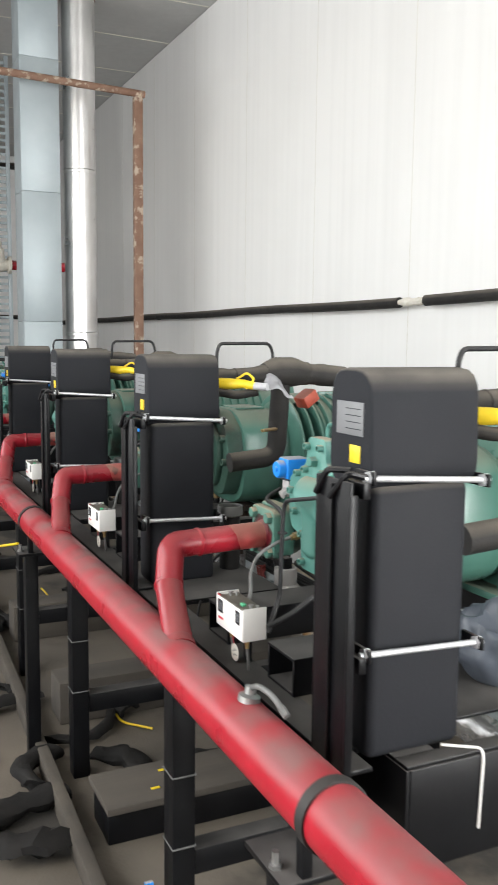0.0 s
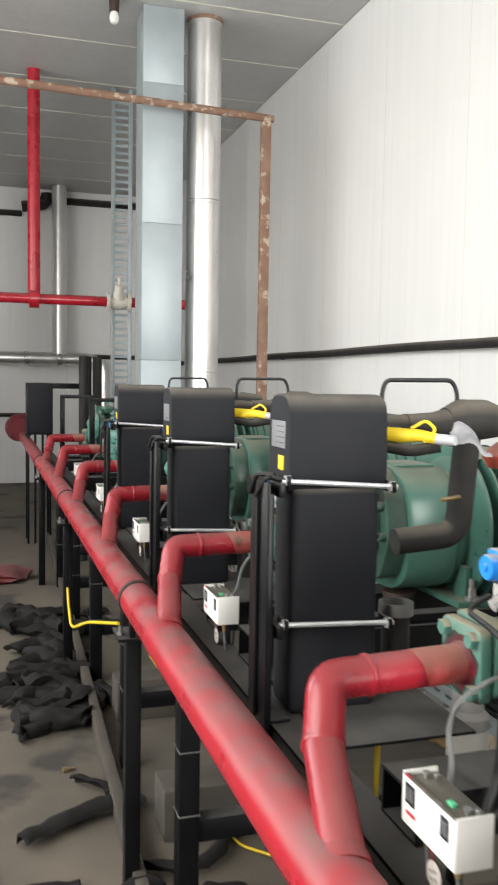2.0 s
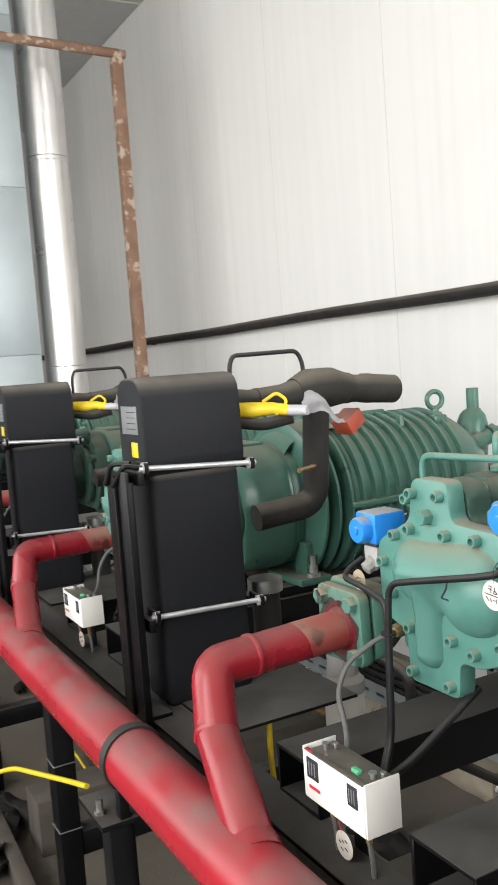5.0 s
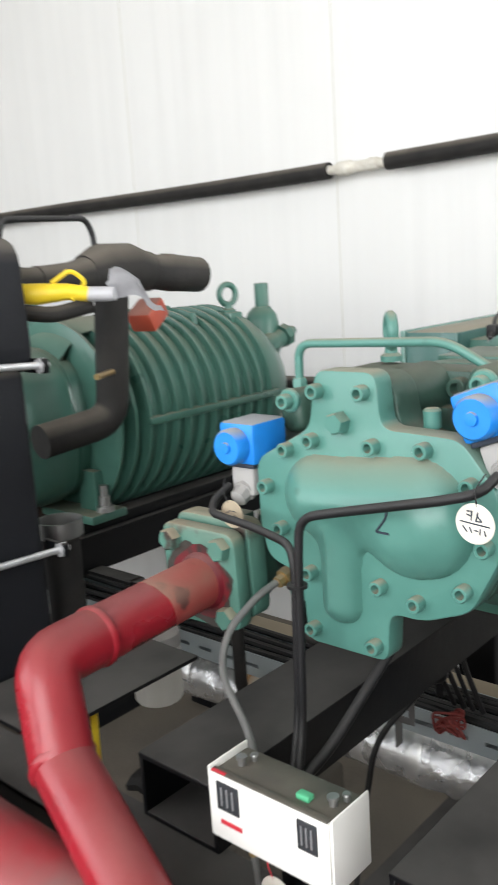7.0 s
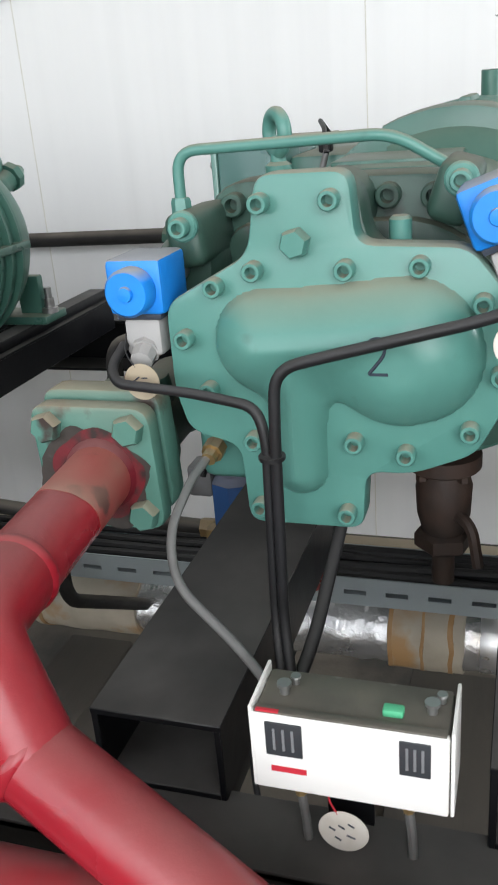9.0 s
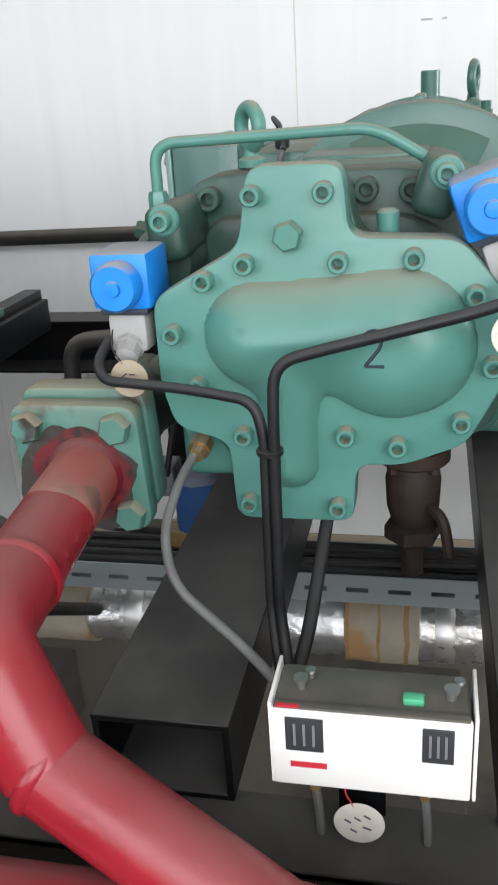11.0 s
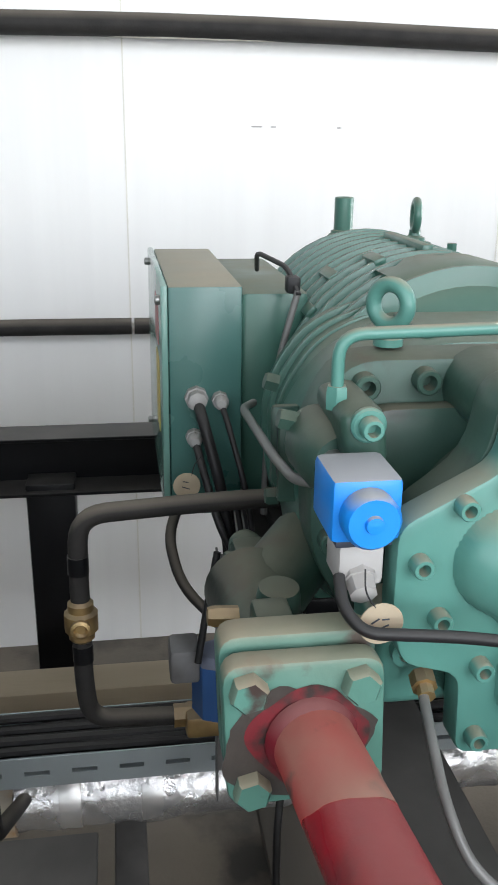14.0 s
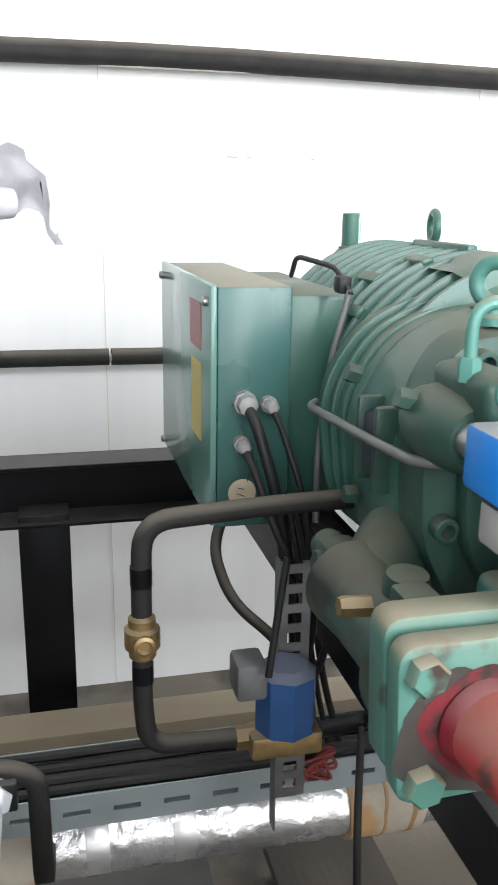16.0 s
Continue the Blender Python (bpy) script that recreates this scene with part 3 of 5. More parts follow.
    inner = [(3.06 + (y - 3.06) * 0.93, 1.26 + (z - 1.26) * 0.97) for y, z in casing]
    part("casing_waist", extrude_x(inner, 1.46, 1.64, 0.012, 0.06), GREEN, c)
    for k in range(4):
        grow = 0.945 + 0.014 * k
        rib = [(3.06 + (y - 3.06) * grow, 1.26 + (z - 1.26) * (grow + 0.03)) for y, z in casing]
        part("casing_rib", extrude_x(rib, 1.481 + 0.033 * k, 1.489 + 0.033 * k, 0.003, 0.06), GREEN, c)
    part("casing_step", box(1.335, 1.455, 2.965, 3.115, 1.434, 1.4425, 0.004), GREEN, c)
    # raised black block stands for the shade inside a recess between the lips
    part("casting_window", box(1.345, 1.395, 3.252, 3.268, 1.255, 1.33, 0.006), INK, c, "black block painted as the shade in a casting recess")
    part("casting_lip", box(1.335, 1.347, 3.24, 3.276, 1.245, 1.345, 0.005), TEAL_DIRTY_SHADED, c)
    part("casting_lip", box(1.393, 1.405, 3.24, 3.274, 1.245, 1.345, 0.005), TEAL_DIRTY_SHADED, c)
    part("side_bolt", hex_bolt(1.43, 3.262, 1.362, (0, 1, 0.3), 0.012, 0.016), TEAL_DIRTY_SHADED, c)
    part("side_bolt", hex_bolt(1.43, 3.258, 1.215, (0, 1, 0), 0.012, 0.016), TEAL_DIRTY_SHADED, c)
    part("lifting_eye", eye_bolt(1.30, 3.168, 1.437, 0.021, 0.0085, 0.7), TEAL, c)
    # motor
    my, mz, R = 2.985, 1.261, 0.222
    part("motor_casing", lathe([(0, 0.16), (0.03, 0.185), (0.06, R - 0.008), (0.48, R - 0.006), (0.52, R - 0.012), (0.57, R - 0.04), (0.62, R - 0.075), (0.66, R - 0.12), (0.68, 0.05)],
                               (1.57, my, mz), (1, 0, 0), 56), GREEN, c)
    for k in range(13):
        x = 1.515 + k * 0.0425
        bm = bmesh.new()
        prof = [(-0.003, R - 0.012), (0.003, R + 0.007), (0.011, R + 0.007), (0.017, R - 0.012)]
        lathe(prof, (x, my, mz), (1, 0, 0), 48, bm)
        part("cooling_fin", bm, GREEN, c)
    # smooth cast shoulder that runs into the fins on one side
    bm = bmesh.new()
    rows = []
    for k in range(10):
        a = radians(26 - 6 * k)
        end = 1.655 - 0.028 * (k % 3 == 1) - 0.0012 * abs(k - 5) ** 1.5
        rows.append([bm.verts.new((x, my + r * math.sin(a), mz + r * math.cos(a))) for x, r in
                     ((1.48, 0.15), (1.50, R - 0.03), (1.535, R + 0.004), (1.56, R + 0.0095), (end - 0.01, R + 0.0095), (end, R + 0.006), (end + 0.004, R - 0.02))])
    for p, q in zip(rows, rows[1:]):
        for k in range(6):
            bm.faces.new((p[k], p[k + 1], q[k + 1], q[k]))
    bmesh.ops.recalc_face_normals(bm, faces=bm.faces[:])
    part("shoulder", bm, GREEN, c)
    part("top_spine", box(1.70, 1.90, my - 0.009, my + 0.009, mz + R - 0.01, mz + R + 0.014, 0.004), GREEN, c)
    part("side_spine", box(1.60, 2.06, my + R - 0.012, my + R + 0.012, mz - 0.012, mz + 0.006, 0.004), GREEN, c)
    part("side_spine", box(1.60, 2.06, my - R - 0.012, my - R + 0.012, mz - 0.012, mz + 0.006, 0.004), GREEN, c)
    part("eye_block", box(2.005, 2.055, 2.865, 2.92, 1.44, 1.468, 0.006), GREEN, c)
    part("top_plug", lathe([(0, 0.012), (0.016, 0.012), (0.016, 0.009), (0.03, 0.009)], (1.88, 2.877, 1.449), (0, 0, 1), 6), GREEN, c)
    part("lifting_eye", eye_bolt(2.03, 2.893, 1.466, 0.026, 0.008, -0.2), GREEN, c)
    part("relief_stub", lathe([(0, 0.026), (0.01, 0.026), (0.012, 0.02), (0.077, 0.02), (0.079, 0.018), (0.079, 0.014), (0.065, 0.013)], (2.26, 2.972, 1.455), (0, 0, 1), 20), GREEN, c)
    valve = part("stop_valve", lathe([(0, 0.034), (0.04, 0.034), (0.05, 0.026), (0.08, 0.026), (0.085, 0.018)], (2.20, 2.93, 1.35), (1, -0.15, 0.35), 18), GREEN, c)
    part("valve_cap", lathe([(0, 0.034), (0.02, 0.034), (0.03, 0.02), (0.05, 0.012)], (2.278, 2.918, 1.378), (1, -0.15, 0.35), 8), GREEN, valve)
    # feet
    for k in range(4):
        a = 0.35 + 0.28 * k
        px, pz = my + (R + 0.004) * math.sin(a), mz + (R + 0.004) * math.cos(a)
        part("fin_link", moved(box(-0.035, 0.035, -0.010, 0.010, -0.006, 0.006, 0.004), Matrix.Translation((1.72 + 0.05 * (k % 2), px, pz)) @ Matrix.Rotation(-a, 4, "X")), GREEN, c)
    part("rear_neck", lathe([(0, 0.055), (0.16, 0.05), (0.185, 0.042), (0.20, 0.03)], (2.235, 2.968, 1.262), (0.12, 0.02, 1), 24), GREEN, c)
    part("cooling_tube", tube([(1.56, 3.27, 1.30), (1.525, 3.29, 1.303), (1.30, 3.287, 1.315), (1.225, 3.28, 1.318), (1.205, 3.25, 1.32)], 0.0056, 0.02, 10), GREYTUBE, c, "dusty grey oil tube")
    for fx in (1.50, 2.20):
        part("foot", box(fx - 0.05, fx + 0.05, 2.80, 3.20, 1.05, 1.07, 0.004), GREEN, c)
        for fy in (2.86, 3.12):
            part("foot_web", box(fx - 0.012, fx + 0.012, fy - 0.03, fy + 0.03, 1.068, 1.16, 0.004), GREEN, c)
        for fy in (2.815, 3.185):
            b = part("anchor_bolt", lathe([(0, 0.02), (0.012, 0.02), (0.012, 0.0125), (0.034, 0.0125), (0.034, 0.009), (0.06, 0.009)], (fx, fy, 1.07), (0, 0, 1), 12), STEEL, c, "zinc-plated anchor bolt")
    return c


def terminal_box():
    t = thing("terminal_box", (1.93, YC + 0.26, 1.08), "green sheet-steel motor terminal box with cable glands", "terminal box", "terminal boxes")
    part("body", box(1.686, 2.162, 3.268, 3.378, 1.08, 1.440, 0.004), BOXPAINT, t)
    lid = part("lid", box(1.683, 2.166, 3.3785, 3.389, 1.085, 1.4425, 0.003), LIDPAINT, t, "satin box lid, paler by reflected light put into its colour")
    for x in (1.705, 2.145):
        for z in (1.096, 1.418):
            part("screw", lathe([(0, 0.007), (0.006, 0.007), (0.008, 0.004)], (x, 3.389, z), (0, 1, 0), 10), STEEL, lid)
    part("neck", box(1.72, 2.13, 3.16, 3.266, 1.10, 1.425, 0.01), GREEN, t)
    for x, y, z, r in ((1.686, 3.338, 1.274, 0.018), (1.686, 3.302, 1.270, 0.013), (1.686, 3.342, 1.212, 0.013)):
        g = part("cable_gland", lathe([(0, r), (0.014, r), (0.014, r * 0.85), (0.03, r * 0.8), (0.034, r * 0.5)], (x, y, z), (-1, 0, 0), 8), GREYPLASTIC, t, "grey cable gland")
    part("warning_label", box(1.75, 1.84, 3.3891, 3.3905, 1.34, 1.41), FADED_RED, lid, "faded red label strip")
    part("warning_label", box(1.75, 1.83, 3.3891, 3.3905, 1.20, 1.32), FADED_YELLOW, lid, "faded yellow warning label")
    part("thermostat_tube", tube([(1.86, 3.22, 1.44), (1.80, 3.23, 1.475), (1.70, 3.20, 1.465), (1.66, 3.19, 1.43)], 0.004, 0.02, 8), CABLE, t)
    part("clip_block", box(1.67, 1.695, 3.185, 3.205, 1.43, 1.455, 0.004), CABLE, t)
    part("motor_lead_tube", tube([(1.665, 3.19, 1.435), (1.655, 3.22, 1.33), (1.65, 3.235, 1.2), (1.63, 3.24, 1.1)], 0.0052, 0.05, 10), GREYTUBE, t)
    return t


def solenoid_coil(x, y, z, lean, name_group="solenoid valves"):
    """A blue coil on a grey connector block; lean tips it sideways about x."""
    s = thing("solenoid_valve", (x + 0.02, y, z), "bright blue solenoid coil with a grey cable connector", "solenoid valve", name_group)
    m = Matrix.Translation((x, y, z)) @ Matrix.Rotation(radians(lean), 4, "X") @ Matrix.Translation((-x, -y, -z))
    part("coil", moved(box(x - 0.008, x + 0.062, y - 0.030, y + 0.030, z + 0.052, z + 0.108, 0.006), m), BLUE, s)
    part("coil_cap", moved(lathe([(0, 0.024), (0.016, 0.024), (0.02, 0.021), (0.02, 0.008), (0.0235, 0.007), (0.024, 0.002)], (x - 0.008, y, z + 0.078), (-1, 0, 0), 24), m), BLUE, s)
    part("gasket", moved(box(x - 0.004, x + 0.05, y - 0.024, y + 0.024, z + 0.047, z + 0.053, 0.001), m), INK, s)
    part("connector", moved(box(x + 0.0, x + 0.045, y - 0.020, y + 0.020, z + 0.008, z + 0.047, 0.005), m), GREYPLASTIC, s)
    part("gland", moved(lathe([(0, 0.0155), (0.012, 0.0155), (0.012, 0.013), (0.026, 0.012), (0.028, 0.007)], (x + 0.012, y, z + 0.018), (-0.9, 0, -0.45), 8), m), GREYPLASTIC, s)
    part("armature", moved(lathe([(0, 0.016), (0.06, 0.016)], (x + 0.055, y, z + 0.078), (1, 0, 0), 16), m), STEEL, s)
    return s


def pressure_switch():
    p = thing("pressure_switch", (0.815, 3.0, 1.015), "white twin pressure switch with two dark scales on a steel bracket", "pressure switch", "pressure switches")
    body = part("body", box(0.789, 0.845, 2.9255, 3.0735, 1.019, 1.088, 0.004), TIN, p, "dusty tinplate switch body")
    part("front_cover", box(0.786, 0.792, 2.925, 3.074, 1.017, 1.090, 0.002), WHITEPLASTIC, p)
    for y0 in (2.9225, 3.0745):
        part("side_cheek", box(0.787, 0.846, y0 - 0.0015, y0 + 0.0015, 1.017, 1.094, 0.001), WHITEPLASTIC, p)
    part("top_edge", box(0.787, 0.795, 2.927, 3.072, 1.088, 1.0915, 0.001), TIN, p)
    for y0, y1 in ((3.034, 3.063), (2.938, 2.961)):
        w = part("scale_window", box(0.7845, 0.787, y0, y1, 1.052, 1.083, 0.0008), DIALS, p, "dark scale window")
        for k in range(3):
            yy = y0 + (y1 - y0) * (0.25 + 0.25 * k)
            part("scale_mark", box(0.7838, 0.7846, yy - 0.001, yy + 0.001, 1.058, 1.078), LABELGREY, w)
    part("maker_mark", box(0.7852, 0.7862, 3.032, 3.060, 1.036, 1.041), REDINK, p, "small red maker mark")
    part("edge_mark", box(0.787, 0.790, 3.052, 3.070, 1.0905, 1.0922), REDINK, p)
    for y0 in (3.054, 2.94):
        part("adjusting_screw", lathe([(0, 0.004), (0.008, 0.004), (0.008, 0.006), (0.011, 0.006)], (0.815, y0, 1.087), (0, 0, 1), 10), STEEL, p)
        part("adjusting_screw", lathe([(0, 0.003), (0.007, 0.003), (0.007, 0.0045), (0.009, 0.004)], (0.828, y0 - 0.006, 1.087), (0, 0, 1), 10), STEEL, p)
    part("reset_button", box(0.803, 0.813, 2.960, 2.976, 1.087, 1.094, 0.002), GREENCAP, p, "green reset button")
    for y0 in (3.046, 2.958):
        part("nipple", lathe([(0, 0.009), (0.012, 0.009), (0.012, 0.006), (0.03, 0.005)], (0.815, y0, 1.018), (0, 0, -1), 8), BRASS, p, "brass flare nut")
        part("capillary", tube([(0.815, y0, 0.99), (0.818, y0 - 0.003, 0.95), (0.818, y0 - 0.003, 0.90), (0.83, y0, 0.83)], 0.004, 0.03, 8), GREYTUBE, p)
    part("bracket", box(0.838, 0.843, 2.99, 3.03, 0.94, 1.03, 0.001), BLACK, p)
    return p


def tag_disc(centre, r, tilt, strokes, label, paper=None):
    """A round paper tag hung on a wire, with its handwriting as strokes."""
    x, y, z = centre
    d = thing("paper_tag", (x, y, z - r), label, "tag", "round tags")
    m = Matrix.Translation((x, y, z)) @ Matrix.Rotation(radians(tilt), 4, "X") @ Matrix.Translation((-x, -y, -z))
    disc = part("disc", moved(lathe([(0, r - 0.0006), (0.0008, r), (0.0016, r - 0.0006)], (x, y, z), (-1, 0, 0), 28), m), paper or PAPER, d)
    for y0, z0, y1, z1 in strokes:
        part("pen_stroke", moved(tube([(x - 0.002, y - y0 * r, z + z0 * r), (x - 0.002, y - y1 * r, z + z1 * r)], 0.0007, 0, 6), m), INK, disc)
    part("wire", moved(tube([(x - 0.001, y, z + r * 0.85), (x - 0.001, y + 0.004, z + r + 0.014), (x + 0.006, y - 0.003, z + r + 0.03)], 0.0008, 0.008, 6), m), REDINK if "switch" in label else CABLE, d, "red tie wire" if "switch" in label else "")
    return d


def heat_exchanger():
    y0, y1 = YC - 0.605, YC - 0.475
    h = thing("plate_heat_exchanger", (0.945, y0 + 0.06, 0.945), "plate heat exchanger in black foam insulation, dusty on top", "heat exchanger", "plate heat exchangers")
    body = box(0.828, 1.040, y0 + 0.004, y1, 0.935, 1.448, 0.02, 4)
    # the lower cover bulges slightly
    for v in body.verts:
        f = math.sin(math.pi * max(0, min(1, (v.co.z - 0.945) / 0.5)))
        v.co.x += (v.co.x - 0.934) * 0.035 * f
        v.co.y += 0.0035 * noise.noise(v.co * 9)
    part("lower_cover", body, FOAM, h)
    part("upper_cover", extrude_x([(y0 - 0.006, 1.434), (y1 + 0.008, 1.434), (y1 + 0.006, 1.652), (y0 + 0.002, 1.652)], 0.815, 1.051, 0.007, 0.05, 3), FOAM, h)
    part("type_plate", box(0.8135, 0.8155, y0 + 0.022, y0 + 0.112, 1.532, 1.592, 0.0005), LABELGREY, h, "grey printed type plate")
    for k in range(4):
        part("print_line", box(0.813, 0.8137, y0 + 0.03, y0 + 0.08, 1.543 + k * 0.012, 1.5445 + k * 0.012), DIALS, h)
    part("label", box(0.8135, 0.8152, y0 + 0.03, y0 + 0.065, 1.483, 1.515, 0.0005), YELLOW, h, "small yellow label")
    part("label", box(1.0505, 1.0522, y0 + 0.03, y0 + 0.05, 1.49, 1.52, 0.0005), YELLOW, h, "small yellow label")
    for z, dz in ((1.447, 0.018), (1.137, 0.012)):
        rod = part("tie_rod", tube([(0.795, y0 - 0.014, z + dz), (1.070, y0 - 0.014, z)], 0.006, 0, 10), ZINC, h, "zinc-plated threaded tie rod")
        for x, e in ((0.808, dz), (1.057, 0.0)):
            part("nut", lathe([(-0.006, 0.013), (0.006, 0.013)], (x, y0 - 0.014, z + e), (1, 0, 0), 6), ZINC, rod)
            part("washer_lug", box(x - 0.004, x + 0.004, y0 - 0.03, y0 + 0.03, z + e - 0.012, z + e + 0.012, 0.002), BLACK, rod)
    return h


def exchanger_stand():
    y0 = YC - 0.605
    s = thing("exchanger_stand", (0.79, y0 + 0.06, 0.945), "black steel upright bracket holding the heat exchanger", "bracket", "exchanger stands")
    part("web", box(0.758, 0.766, y0 - 0.03, y0 + 0.082, 0.86, 1.462, 0.002), BLACK, s)
    part("flange", box(0.758, 0.774, y0 - 0.032, y0 - 0.025, 0.86, 1.44, 0.002), BLACK, s)
    part("flange", box(0.758, 0.774, y0 + 0.080, y0 + 0.087, 0.86, 1.462, 0.002), BLACK, s)
    part("stiffener", box(0.750, 0.760, y0 + 0.018, y0 + 0.024, 0.94, 1.455, 0.002), BLACK, s)
    part("brace", tube([(0.75, y0 + 0.025, 1.43), (0.765, y0 - 0.01, 1.475), (0.805, y0 - 0.014, 1.465)], 0.006, 0.01, 8), BLACK, s)
    part("brace", tube([(0.752, y0 + 0.075, 1.43), (0.76, y0 + 0.05, 1.475), (0.79, y0 + 0.02, 1.475)], 0.006, 0.01, 8), BLACK, s)
    part("foot_plate", box(0.767, 0.82, y0 - 0.03, y0 + 0.08, 0.937, 0.946, 0.002), BLACK, s)
    for z in (1.445, 1.135):
        part("rod_lug", box(0.785, 0.80, y0 - 0.03, y0 + 0.05, z - 0.014, z + 0.014, 0.002), BLACK, s)
    return s


def suction_tee():
    """The lagged pipe over the neighbour's motor, with its open tee and drop leg."""
    y0 = YC - 0.505
    t = thing("lagged_pipe", (1.3, y0, 1.2), "black foam-lagged refrigerant pipe with a capped tee", "pipe", "lagged suction pipes")
    part("run", tube([(1.06, y0, 1.575), (1.10, y0, 1.578), (1.13, y0, 1.578), (1.22, y0 + 0.005, 1.58), (1.27, y0 + 0.01, 1.585)], 0, 0, 18, None, [0.028, 0.03, 0.026, 0.03, 0.036]), RUBBER, t)
    part("tee_body", tube([(1.26, y0 + 0.01, 1.586), (1.30, y0 + 0.015, 1.592), (1.37, y0 + 0.02, 1.592), (1.42, y0 + 0.025, 1.586)], 0, 0, 18, None, [0.036, 0.05, 0.05, 0.038]), RUBBER, t)
    part("capped_end", tube([(1.41, y0 + 0.024, 1.586), (1.47, y0 + 0.03, 1.582), (1.475, y0 + 0.03, 1.582), (1.585, y0 + 0.04, 1.572), (1.592, y0 + 0.04, 1.572)], 0, 0, 18, None, [0.036, 0.035, 0.038, 0.037, 0.03]), RUBBER, t)
    part("drop_leg", tube([(1.33, y0 + 0.02, 1.58), (1.33, y0 + 0.035, 1.47), (1.33, y0 + 0.055, 1.30), (1.16, y0 + 0.065, 1.285)], 0.033, 0.05, 18), RUBBER, t)
    for x, dz, r in ((1.15, 1.578, 0.0285), (1.265, 1.585, 0.0385), (1.425, 1.586, 0.0395), (1.50, 1.58, 0.0385)):
        part("tape_ring", lathe([(-0.008, r - 0.003), (-0.006, r), (0.006, r), (0.008, r - 0.003)], (x, y0 + 0.012 + (x - 1.26) * 0.1, dz), (1, 0.08, -0.03), 18), RUBBER, t)
    part("needle_valve", tube([(1.33, y0 + 0.03, 1.40), (1.24, y0 - 0.02, 1.40)], 0.006, 0, 8), BRASS, t, "small brass needle valve")
    return t


def tape_wrap():
    y0 = YC - 0.535
    t = thing("yellow_tape_wrap", (1.16, y0, 1.53), "capillary bundle wrapped in yellow and grey tape", "pipe wrap", "tape wraps")
    a, e = Vector((1.066, y0 + 0.005, 1.562)), Vector((1.19, y0 - 0.105, 1.552))
    part("yellow_wrap", tube([a, a.lerp(e, 0.3), a.lerp(e, 0.6) + Vector((0, 0, 0.004)), a.lerp(e, 0.8)], 0, 0, 12, None, [0.016, 0.018, 0.014, 0.013]), YELLOW, t)
    # the torn, crumpled end of the tape: a folded sheet with a raised flap
    bm = tube([a.lerp(e, 0.76), e, e + Vector((0.006, -0.012, 0.0))], 0, 0, 14, None, [0.0125, 0.0125, 0.011])
    sheet = bmesh.new()
    rows = []
    for k in range(13):
        u = k / 12
        row = []
        for q in range(9):
            w = q / 8 - 0.5
            wide = 0.020 + 0.042 * math.sin(math.pi * min(1, u * 1.15)) ** 1.5
            p = e + Vector((0.075 * u, -0.05 * u, 0.004 + 0.014 * math.sin(u * 5) - 0.02 * u)) + Vector((-0.35, 0.1, 0.9)) * (w + 0.25 * math.sin(u * 3)) * wide
            p += Vector((noise.noise(p * 45), noise.noise(p * 45 + Vector((5, 0, 0))), noise.noise(p * 45 + Vector((0, 5, 0))))) * 0.012
            row.append(sheet.verts.new(p))
        rows.append(row)
    for p, q in zip(rows, rows[1:]):
        for k in range(8):
            sheet.faces.new((p[k], p[k + 1], q[k + 1], q[k]))
    bmesh.ops.solidify(sheet, geom=sheet.faces[:], thickness=0.0012)
    join(bm, sheet)
    part("torn_end", bm, BAG, t, "crumpled pale silver tape end")
    part("bow", tube([a.lerp(e, 0.45) + Vector((0, 0, 0.018)), a.lerp(e, 0.6) + Vector((0.01, 0, 0.04)), a.lerp(e, 0.75) + Vector((0.01, 0, 0.02)), a.lerp(e, 0.6) + Vector((0, -0.01, -0.01))], 0.004, 0.012, 8), YELLOW, t)
    part("dark_tube", tube([(1.06, y0 + 0.01, 1.535), (1.13, y0 - 0.03, 1.522), (1.19, y0 - 0.06, 1.535)], 0.014, 0.02, 10), RUBBER, t)
    return t


def flap_box():
    y0 = YC - 0.505
    bm = moved(box(-0.032, 0.032, -0.03, 0.03, -0.022, 0.022, 0.006), pose(1.45, y0 + 0.06, 1.498, 0, -32, 12))
    return solid("red_oxide_clamp", bm, ORANGE, "red-oxide painted pipe clamp block", "clamp", "clamp blocks")


def vent_loop():
    y0 = YC - 0.52
    bm = tube([(1.09, y0 + 0.03, 1.58), (1.09, y0 + 0.03, 1.66), (1.10, y0 + 0.03, 1.686), (1.28, y0 + 0.035, 1.688), (1.295, y0 + 0.035, 1.66), (1.297, y0 + 0.035, 1.60)], 0.0055, 0.025, 10)
    return solid("capillary_loop", bm, CABLE, "thin dark capillary tube bent into a loop", "tube", "capillary loops")


